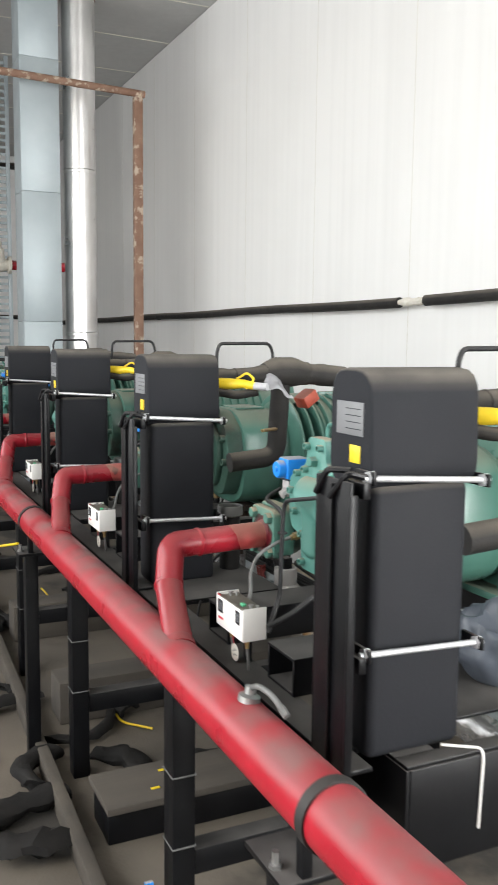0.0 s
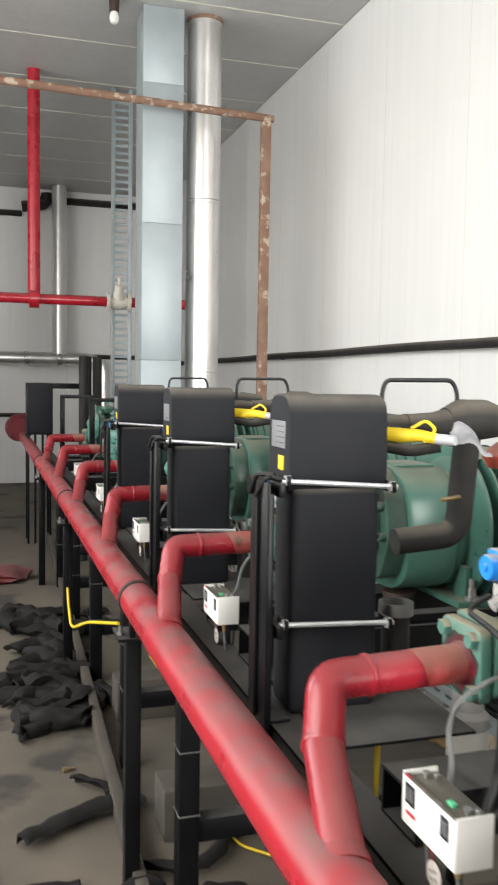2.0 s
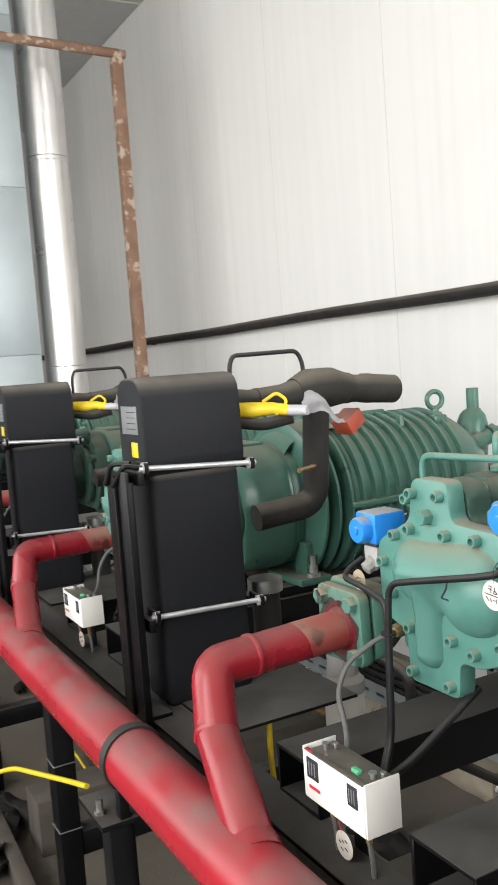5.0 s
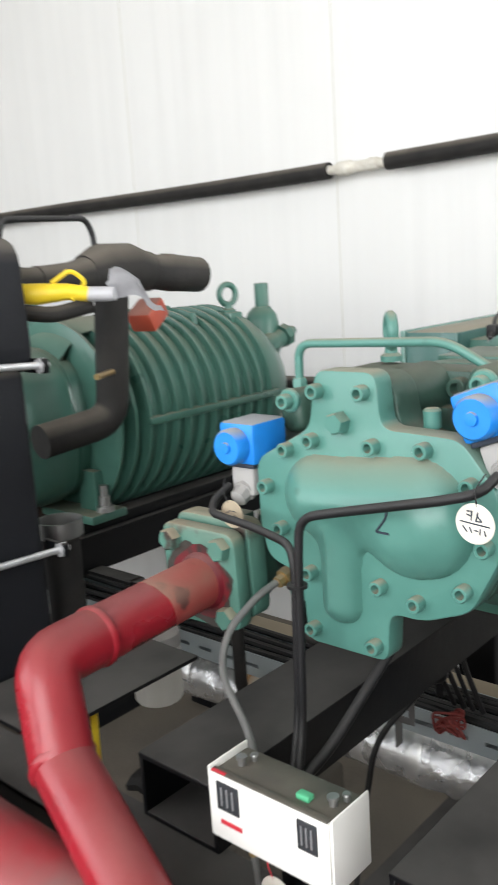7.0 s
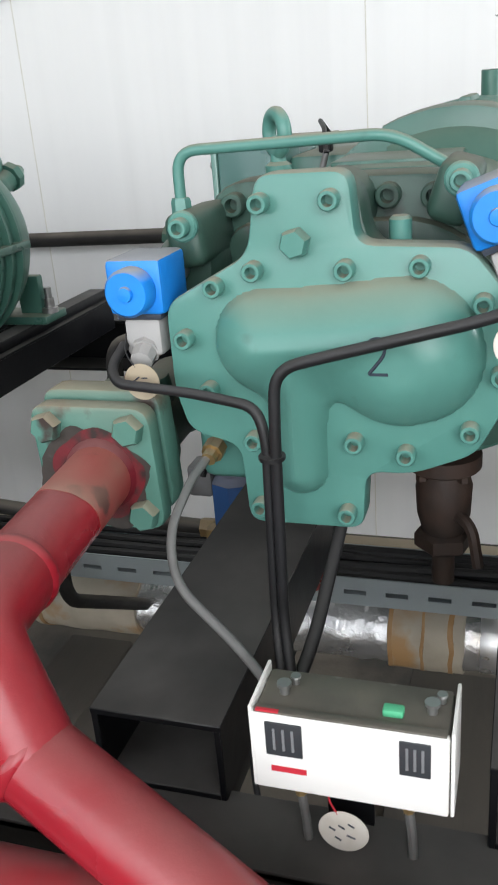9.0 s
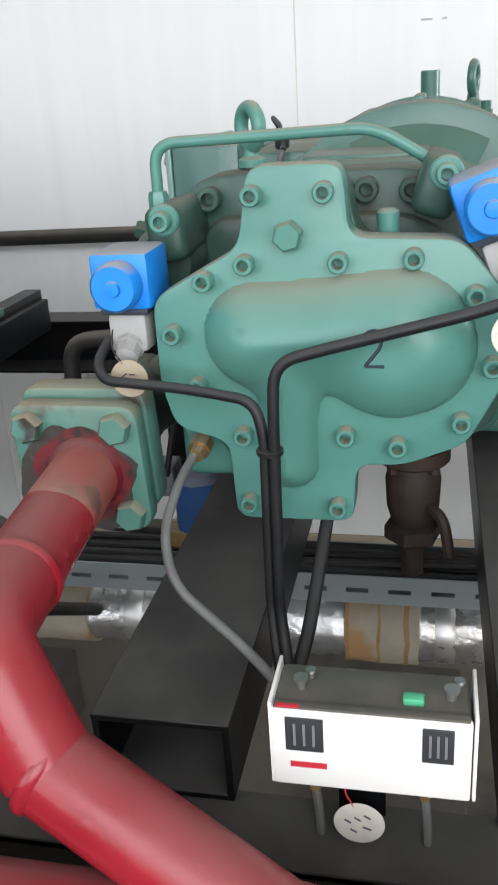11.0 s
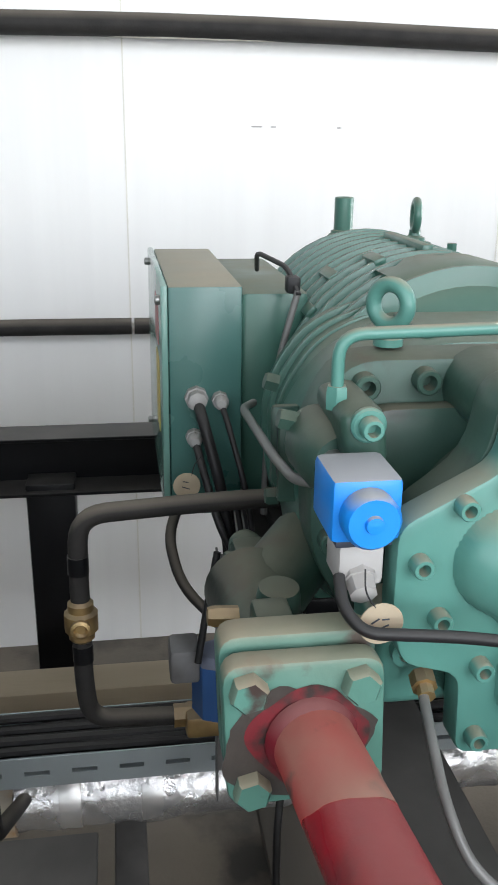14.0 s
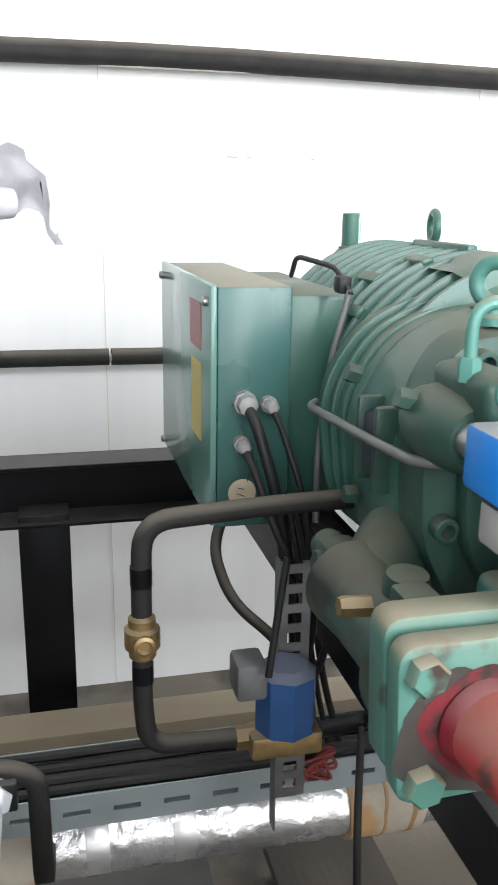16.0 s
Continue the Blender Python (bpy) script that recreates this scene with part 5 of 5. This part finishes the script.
for n in range(-1, 5):
    for dy in (-0.15, 0.35, 0.5):
        yb = YC + n * PITCH + dy
        part("tape_band", lathe([(-0.02, 0.0705), (-0.018, 0.0715), (0.018, 0.0715), (0.02, 0.0705)], (1.80, yb, 0.475), (0, 1, 0), 28), CLADDING, foil)
def wrapped(y0, y1, r, seed):
    """A loose paper sleeve round the foil pipe."""
    n = max(4, int((y1 - y0) / 0.012))
    bm = tube([(1.80, y0 + (y1 - y0) * k / n, 0.475) for k in range(n + 1)], r, 0, 36)
    for v in bm.verts:
        away = Vector((v.co.x - 1.80, 0, v.co.z - 0.475)).normalized()
        v.co += away * (0.003 * noise.noise(v.co * 16 + Vector((seed, 0, 0)))) + Vector((0, 0.006 * noise.noise(v.co * 22), 0))
    return bm


for n in range(-1, 4):
    yb = YC + n * PITCH
    part("paper_sleeve", wrapped(yb - 0.10, yb + 0.05, 0.0785, n * 3.1), PAPERWRAP, foil, "stained tan paper sleeve")
    part("paper_sleeve", wrapped(yb + 0.60, yb + 0.86, 0.0785, n * 3.1 + 1), PAPERWRAP, foil, "stained tan paper sleeve")
    for dy, w in ((0.045, 0.004), (-0.02, 0.003), (-0.075, 0.005), (0.84, 0.004)):
        part("glue_line", wrapped(yb + dy - w, yb + dy + w, 0.0800, n * 2.3 + dy), STAIN, foil, "brown glue line")
    tangle = thing("wire_tangle", (1.59, yb + 0.17, 0.67), "tangled thin red wires at the cable tray", "wires", "wire tangles")
    rng2 = random.Random(40 + n)
    for k in range(5):
        pts = [(1.588 + rng2.uniform(-0.014, 0.006), yb + 0.17 + rng2.uniform(-0.036, 0.04), 0.715 + rng2.uniform(-0.038, 0.03)) for _ in range(7)]
        part("wire", tube([(1.603, yb + 0.17, 0.712)] + pts, 0.0026, 0.012, 6), COPPER, tangle)
solid("timber_beam", box(2.25, 2.36, -1.5, 9.0, 0.29, 0.375, 0.005), TIMBER, "long dusty timber beam under the rack", "beam")

# ---- pipes on the wall ----
def lagged_run(z, gaps, r, name, lift=0.0):
    t = thing("wall_pipe", (3.25, 4.0, z - r), "black foam-lagged pipe running along the white wall", "pipe")
    edges = [-3.9] + [g for pair in gaps for g in pair] + [15.9]
    for a, b in zip(edges[::2], edges[1::2]):
        pts, p = [], a
        while p < b:
            pts.append((3.25, p, z + 0.004 * math.sin(p * 2.1) + lift * math.exp(-((p - 3.0) / 0.9) ** 2)))
            p += 0.3
        pts.append((3.25, b, z + 0.004 * math.sin(b * 2.1) + lift * math.exp(-((b - 3.0) / 0.9) ** 2)))
        part("lagging", tube(pts, r, 0, 18), RUBBER, t)
    part("bare_pipe", tube([(3.25, -3.9, z), (3.25, 15.9, z)], r * 0.55, 0, 14), PAPER, t, "pale bare pipe")
    for g0, g1 in gaps:
        if g1 - g0 > 0.1:
            mid = (g0 + g1) / 2
            part("coupling", lathe([(-0.10, r * 0.7), (-0.06, r * 0.8), (-0.05, r * 0.65), (0.02, r * 0.65), (0.03, r * 0.85), (0.09, r * 0.85), (0.1, r * 0.7)], (3.25, mid, z), (0, 1, 0), 8), PAPER, t, "pale pipe coupling")
    for p in (-2.4, 0.6, 9.4, 12.5):
        part("pipe_clip", lathe([(-0.012, r + 0.001), (-0.012, r + 0.004), (0.012, r + 0.004), (0.012, r + 0.001)], (3.25, p, z), (0, 1, 0), 18), BLACK, t)
        part("clip_stem", box(3.25, 3.33, p - 0.01, p + 0.01, z - 0.006, z + 0.006), BLACK, t)
    return t


lagged_run(1.948, [(4.385, 4.665)], 0.034, "upper_wall_pipe", 0.016)
lagged_run(1.064, [(3.402, 3.41)], 0.027, "lower_wall_pipe")

# dark scuffs on the wall panel
for y0, z0, w in ((2.975, 1.687, 0.035), (2.930, 1.687, 0.016), (2.716, 1.687, 0.012)):
    solid("wall_scuff", box(WALL_X - 0.0016, WALL_X + 0.0005, y0, y0 + w, z0, z0 + 0.005), GREYPLASTIC, "small grey scuff on the white wall panel", "scuff", "wall scuffs")

# ---- far end ----
duct = thing("ventilation_duct", (1.71, 8.45, 0.5), "tall galvanised rectangular sheet-metal duct up to the ceiling", "duct")
for z0, z1 in ((0.11, 1.85), (1.851, 3.05), (3.051, 4.25), (4.251, 4.898)):
    part("section", box(1.53, 1.89, 8.28, 8.62, z0, z1, 0.004), GALV, duct)
riser = thing("clad_riser", (2.12, 8.45, 0.5), "tall shiny aluminium-clad round pipe up to the ceiling", "pipe")
for z0, z1 in ((0.11, 1.75), (1.756, 3.3), (3.306, 4.87)):
    part("cladding", lathe([(0, 0.155), (z1 - z0 - 0.03, 0.155), (z1 - z0 - 0.028, 0.158), (z1 - z0, 0.158)], (2.12, 8.46, z0), (0, 0, 1), 40), CLADDING, riser)
part("collar", lathe([(0, 0.165), (0.028, 0.165)], (2.12, 8.46, 4.871), (0, 0, 1), 40), RUST, riser, "rusty collar at the ceiling")
rail = thing("pipe_gantry", (2.6, 8.1, 0.1), "rusty steel goal-post frame with flaking paint", "frame")
part("post", box(2.56, 2.64, 8.08, 8.16, 0.1, 3.97, 0.006), RUST, rail)
part("crossbar", tube([(-2.9, 8.0, 4.13), (2.66, 8.1, 3.995)], 0.034, 0, 14), RUST, rail)
red = thing("red_riser", (0.72, 10.23, 2.0), "dark red painted riser pipe with a side branch", "pipe")
part("riser", tube([(0.72, 10.23, 4.898), (0.72, 10.23, 2.50)], 0.065, 0, 18), RED, red)
part("branch", tube([(0.35, 10.23, 2.52), (2.4, 10.23, 2.52)], 0.055, 0, 18), RED, red)
part("flange", lathe([(0, 0.1), (0.1, 0.1)], (0.67, 10.23, 2.52), (1, 0, 0), 18), RED, red)
valve = thing("shutoff_valve", (1.6, 10.23, 2.4), "pale cast shut-off valve with a hand wheel", "valve")
part("body", lathe([(-0.13, 0.1), (-0.10, 0.1), (-0.10, 0.06), (0, 0.09), (0.10, 0.06), (0.10, 0.1), (0.13, 0.1)], (1.62, 10.23, 2.52), (1, 0, 0), 18), PAPER, valve)
part("bonnet", lathe([(0, 0.07), (0.08, 0.05), (0.14, 0.05), (0.15, 0.02), (0.22, 0.02)], (1.62, 10.2, 2.56), (0, -0.3, 1), 14), PAPER, valve)
ladder = thing("cable_ladder", (1.7, 10.52, 0.1), "tall perforated galvanised cable ladder", "cable ladder")
for x in (1.60, 1.79):
    part("stile", box(x - 0.022, x + 0.022, 10.5, 10.53, 0.1, 4.898, 0.002), GALV, ladder)
for i in range(60):
    part("rung", box(1.625, 1.765, 10.505, 10.525, 0.2 + i * 0.078, 0.23 + i * 0.078), GALV, ladder)

# ---- tags, bag and other single things ----
tag_disc((1.004, 2.890, 1.317), 0.0215, 6, [(-0.45, 0.55, -0.2, 0.6), (-0.2, 0.6, -0.2, 0.15), (-0.45, 0.4, -0.2, 0.35), (0.1, 0.6, 0.05, 0.15), (0.05, 0.15, 0.35, 0.2), (0.35, 0.2, 0.1, 0.4),
                                          (-0.75, 0.0, 0.75, 0.02), (-0.6, -0.2, -0.35, -0.45), (-0.25, -0.2, -0.1, -0.45), (0.0, -0.3, 0.2, -0.3), (0.3, -0.15, 0.3, -0.45), (0.5, -0.2, 0.6, -0.45)], "round white handwritten tag hung on a coil cable")
tag_disc((1.03, 3.246, 1.268), 0.019, -20, [(-0.4, 0.2, 0.0, 0.3), (0.1, 0.2, 0.4, 0.1), (-0.3, -0.2, 0.3, -0.15)], "stained round paper tag hung at a shut-off valve", DUSTPAPER)
tag_disc((1.60, 3.36, 1.165), 0.02, 25, [(-0.4, 0.2, 0.0, 0.3), (-0.3, -0.2, 0.3, -0.15)], "brown dusty paper tag among the motor cables", DUSTPAPER)
# the painted figure 2 on the cover
number = thing("painted_number", (1.01, 3.0, 1.28), "hand-painted dark number 2 on the cover", "marking")
part("stroke", tube([(1.0184, 3.0200, 1.3085), (1.0197, 3.0165, 1.3155), (1.0200, 3.0085, 1.3175), (1.0183, 3.0025, 1.3110), (1.0181, 3.0050, 1.3010), (1.0187, 3.0135, 1.2900), (1.0201, 3.0190, 1.2835), (1.0180, 3.0010, 1.2840)], 0.0016, 0.003, 6), INK, number)

# small fitting on the header
fit_t = thing("header_fitting", (0.665, 1.42, 1.0), "small grey fitting with a bent tube on the header", "fitting")
part("boss", lathe([(0, 0.022), (0.012, 0.022), (0.016, 0.012), (0.03, 0.012)], (0.672, 1.425, 1.01), (0.2, 0, 1), 14), STEEL, fit_t)
part("tube", tube([(0.675, 1.425, 1.035), (0.68, 1.40, 1.05), (0.69, 1.36, 1.045), (0.698, 1.33, 1.025)], 0.006, 0.03, 10), GREYTUBE, fit_t)
part("tube_end", lathe([(0, 0.008), (0.02, 0.008)], (0.696, 1.335, 1.03), (0.2, -0.8, -0.6), 8), GREYTUBE, fit_t)
solid("white_strap", tube([(0.985, 1.235, 0.946), (1.046, 1.194, 0.946), (1.048, 1.189, 0.93), (1.043, 1.1895, 0.79)], 0.0028, 0.008, 8), WHITEPLASTIC, "thin white strap hanging over the rack's end", "strap")

sack = bmesh.new()
bmesh.ops.create_icosphere(sack, subdivisions=4, radius=1.0)
for v in sack.verts:
    k = 1 + 0.22 * noise.noise(v.co * 2.1) + 0.10 * abs(noise.noise(v.co * 5.3))
    v.co = Vector((1.30 + v.co.x * 0.085 * k, 1.45 + v.co.y * 0.09 * k, 0.945 + (v.co.z + 0.85) * 0.095 * k))
solid("plastic_sack", sack, SACKING, "crumpled blue-grey plastic sack on the rack", "sack")
solid("sack_shelf", box(1.0805, 1.45, 1.32, 1.62, 0.937, 0.9445, 0.002), BLACK, "black steel plate bridging the rack's end", "plate")

# yellow cables along the rack
for pts in ([(0.55, 4.65, 0.72), (0.535, 4.45, 0.70), (0.53, 4.28, 0.64), (0.58, 4.15, 0.70), (0.63, 3.80, 0.79), (0.64, 3.72, 0.81)],
            [(1.18, 5.95, -0.06), (1.20, 5.86, -0.08), (1.22, 5.6, -0.148), (1.22, 5.25, -0.148)],
            [(1.13, 4.10, -0.09), (1.13, 4.02, -0.12), (1.13, 3.85, -0.148), (1.25, 3.72, -0.148)],
            [(0.97, 2.31, 0.938), (0.968, 2.31, 0.84), (0.99, 2.36, 0.74)],
            [(0.97, 3.51, 0.938), (0.968, 3.51, 0.86), (0.99, 3.54, 0.76)],
            [(0.97, 4.73, 0.938), (0.968, 4.73, 0.86), (0.99, 4.76, 0.76)]):
    solid("yellow_cable", tube(pts, 0.006, 0.05, 10), YELLOW, "yellow-sheathed cable tied to the rack", "cable", "yellow cables")

# scraps on the floor
def rubber_scrap(x, y, length, r, turn, seed, z=FLOOR):
    """A cut half-shell of pipe lagging, bent and torn."""
    rnd = random.Random(seed)
    roll, span = rnd.uniform(-0.9, 0.9), rnd.uniform(2.6, 4.6)
    bend = rnd.uniform(-0.35, 0.35)
    n, m = 10, 9
    bm = bmesh.new()
    rows = []
    for i in range(n + 1):
        t = i / n - 0.5
        c0 = Vector((length * t, bend * length * (4 * t * t - 0.5), 0))
        squash = rnd.uniform(0.75, 1.1)
        ring = []
        for side, rad in ((1, r), (-1, r * 0.66)):
            for k in range(m):
                a = roll + math.pi / 2 + span * (k / (m - 1) - 0.5) * side
                p = c0 + Vector((0, math.cos(a) * rad, math.sin(a) * rad * 0.8 * squash))
                p += Vector((noise.noise(p * 14 + Vector((seed, 0, 0))), noise.noise(p * 14 + Vector((0, seed, 0))), noise.noise(p * 14 + Vector((0, 0, seed))))) * r * 0.4
                ring.append(bm.verts.new(p))
        rows.append(ring)
    q = 2 * m
    for p0, p1 in zip(rows, rows[1:]):
        for k in range(q):
            bm.faces.new((p0[k], p0[(k + 1) % q], p1[(k + 1) % q], p1[k]))
    bm.faces.new(rows[0][::-1])
    bm.faces.new(rows[-1])
    bmesh.ops.rotate(bm, cent=(0, 0, 0), matrix=Matrix.Rotation(turn, 3, "Z"), verts=bm.verts)
    low = min(v.co.z for v in bm.verts)
    bmesh.ops.translate(bm, vec=(x, y, z - low + 0.0005), verts=bm.verts)
    return solid("rubber_scrap", bm, GREASE, "black torn half-shell of pipe lagging on the floor", "scrap", "lagging scraps")


rnd = random.Random(11)
spots = [(0.50, 3.08, 0.42, 0.055, 0.3), (0.47, 2.84, 0.36, 0.06, -0.4), (0.62, 3.35, 0.3, 0.05, 1.1), (0.54, 4.0, 0.55, 0.05, 0.4), (0.30, 3.55, 0.4, 0.04, 0.1),
         (0.44, 4.95, 0.22, 0.045, 0.9), (0.64, 5.02, 0.25, 0.05, 2.0), (0.36, 5.4, 0.28, 0.05, 1.3), (0.52, 5.6, 0.5, 0.06, 0.5), (0.58, 5.95, 0.55, 0.07, 0.1), (0.50, 6.3, 0.4, 0.07, 0.7),
         (0.66, 6.6, 0.5, 0.07, 2.6), (0.6, 7.0, 0.5, 0.06, 0.3), (0.63, 5.35, 0.4, 0.06, 1.9), (0.45, 5.75, 0.3, 0.05, 2.4), (0.62, 4.25, 0.25, 0.04, 2.2)]
for i, (x, y, ln, r, a) in enumerate(spots):
    rubber_scrap(0.15 + (x - 0.15) * 1.055, 0.8 + (y - 0.8) * 1.055, ln, r, a, i)
for i in range(22):
    rubber_scrap(rnd.uniform(0.40, 0.88), rnd.uniform(5.2, 7.2), rnd.uniform(0.25, 0.55), rnd.uniform(0.05, 0.085), rnd.uniform(0, 3), 80 + i)
for i in range(26):
    rubber_scrap(rnd.uniform(0.95, 2.1), rnd.uniform(2.2, 7.5), rnd.uniform(0.15, 0.5), rnd.uniform(0.03, 0.06), rnd.uniform(0, 3), 40 + i)
solid("floor_plank", box(0.79, 2.3, 2.86, 3.14, -0.03, 0.0, 0.006), OLDPLANK, "grimy plank lying on a low beam", "plank")
solid("low_beam", box(0.80, 2.3, 2.89, 3.10, FLOOR, -0.031, 0.006), BLACK, "black steel beam on the floor under the rack", "beam")
solid("floor_plank", box(0.86, 2.2, 3.95, 4.15, FLOOR, 0.05, 0.008), OLDPLANK, "grimy plank lying under the rack", "plank")
solid("floor_plank", box(0.86, 2.2, 5.2, 5.38, FLOOR, 0.06, 0.008), OLDPLANK, "grimy plank lying under the rack", "plank")
for x, y in ((0.98, 2.93), (1.05, 3.05)):
    solid("tape_scrap", box(x, x + 0.035, y, y + 0.012, 0.0005, 0.005, 0.001), YELLOW, "small yellow scrap of tape", "scrap", "tape scraps")
bit = thing("brass_offcut", (0.545, 4.68, FLOOR), "small dusty brass fitting on the floor", "fitting")
part("nut", lathe([(0, 0.012), (0.03, 0.012)], (0.531, 4.68, FLOOR + 0.012), (1, 0.3, 0), 6), BRASS, bit)
part("stem", lathe([(0, 0.007), (0.04, 0.007)], (0.551, 4.686, FLOOR + 0.010), (1, 0.3, 0), 10), BRASS, bit)
brass_v = thing("brass_valve", (0.80, 2.53, FLOOR), "small brass valve with a blue handle on a yellow hose", "valve")
part("valve_body", lathe([(0, 0.014), (0.02, 0.018), (0.05, 0.018), (0.07, 0.014)], (0.79, 2.53, FLOOR + 0.03), (1, 0.1, 0), 10), BRASS, brass_v)
part("handle", box(0.82, 0.85, 2.52, 2.535, FLOOR + 0.048, FLOOR + 0.075, 0.003), BLUE, brass_v)
part("hose", tube([(0.70, 2.50, FLOOR + 0.02), (0.74, 2.53, FLOOR + 0.03), (0.79, 2.53, FLOOR + 0.03)], 0.011, 0.02, 10), YELLOW, brass_v)

# ---- far end: smaller pipes ----
farpipe = thing("foil_wall_pipe", (1.2, 15.8, 1.8), "silver foil-clad pipe with risers on the end wall", "pipe")
part("riser", tube([(1.45, 15.75, 4.898), (1.45, 15.75, 2.05)], 0.125, 0, 18), CLADDING, farpipe)
part("run", tube([(-2.9, 15.72, 2.0), (1.95, 15.72, 2.005), (2.2, 15.72, 1.9), (2.2, 15.72, 1.0)], 0.11, 0.18, 18), CLADDING, farpipe)
for x in (0.9, 1.45):
    part("band", lathe([(-0.04, 0.125), (0.04, 0.125)], (x, 15.72, 2.003), (1, 0, 0), 18), FOIL, farpipe)
for z, x0, x1, r in ((4.46, -2.9, 0.85, 0.05), (4.72, 0.95, 3.3, 0.06), (1.03, -2.9, 0.9, 0.035), (2.06, 1.9, 3.3, 0.04)):
    solid("lagged_wall_pipe", tube([(x0, 16.05, z), (x1, 16.05, z)], r, 0, 12), RUBBER, "black lagged pipe on the end wall", "pipe", "end wall pipes")
solid("lagged_wall_pipe", tube([(0.85, 15.9, 4.55), (1.25, 15.9, 4.62), (1.25, 15.9, 4.80)], 0.09, 0.1, 12), RUBBER, "black lagged pipe on the end wall", "pipe", "end wall pipes")
lamp = thing("ceiling_lamp", (1.28, 8.3, 4.72), "small unlit lamp on a ceiling bracket", "lamp")
part("bracket", lathe([(0, 0.045), (0.10, 0.04)], (1.28, 8.3, 4.90), (0, 0, -1), 14), RUSTDARK, lamp)
part("bulb", lathe([(0, 0.03), (0.05, 0.042), (0.09, 0.03), (0.10, 0.01)], (1.28, 8.3, 4.80), (0, 0, -1), 14), WHITEPLASTIC, lamp)
# black vessel, posts and pipes behind the last machine
ves = thing("black_cabinet", (0.8, 10.6, FLOOR), "black steel cabinet on legs beside the far machines", "cabinet")
part("body", box(0.655, 0.93, 10.4, 10.8, 1.05, 1.62, 0.01), BLACK, ves)
part("door", box(0.67, 0.915, 10.385, 10.399, 1.07, 1.60, 0.006), FOAM, ves)
part("roof_bar", box(0.93, 1.26, 10.42, 10.50, 1.56, 1.62, 0.006), BLACK, ves)
for x, y in ((0.665, 10.42), (0.74, 10.42), (0.82, 10.42), (0.90, 10.42), (0.665, 10.76), (0.90, 10.76)):
    part("leg", box(x - 0.012, x + 0.012, y - 0.012, y + 0.012, FLOOR, 1.052, 0.002), BLACK, ves)
end_fl = thing("header_end_flange", (0.665, 11.6, 0.75), "dark red bolted blind flange on the header's end", "flange")
part("disc", lathe([(-0.05, 0.11), (-0.02, 0.11), (-0.02, 0.17), (0.04, 0.17)], (0.62, 11.62, 1.06), (0, 1, 0), 24), DARKRED, end_fl)
for k in range(8):
    a = k * math.pi / 4
    part("bolt", lathe([(0, 0.02), (0.05, 0.02)], (0.62 + 0.14 * math.cos(a), 11.605, 1.06 + 0.14 * math.sin(a)), (0, -1, 0), 6), DARKRED, end_fl)
for x, y in ((1.15, 9.4), (1.3, 9.5), (1.22, 9.7)):
    solid("lagged_riser", tube([(x, y, FLOOR), (x, y, 1.90)], 0.045, 0, 12), RUBBER, "black lagged riser pipe", "pipe", "far risers")
for x, y in ((0.98, 7.3), (0.86, 8.45)):
    fr = thing("control_stand", (x, y, 0.93), "black steel angle stand beside a compressor", "stand", "control stands")
    part("upright", box(x - 0.02, x + 0.02, y - 0.02, y + 0.02, 0.936, 1.50, 0.003), BLACK, fr)
    part("arm", box(x - 0.02, x + 0.32, y - 0.015, y + 0.015, 1.50, 1.53, 0.003), BLACK, fr)
redbag = bmesh.new()
bmesh.ops.create_icosphere(redbag, subdivisions=3, radius=1.0)
for v in redbag.verts:
    k = 1 + 0.3 * noise.noise(v.co * 2)
    v.co = Vector((0.25 + v.co.x * 0.35 * k, 8.7 + v.co.y * 0.22 * k, max(FLOOR + 0.001, FLOOR + 0.05 + v.co.z * 0.09 * k)))
solid("red_cloth", redbag, DARKRED, "crumpled dark red cloth on the floor", "cloth")
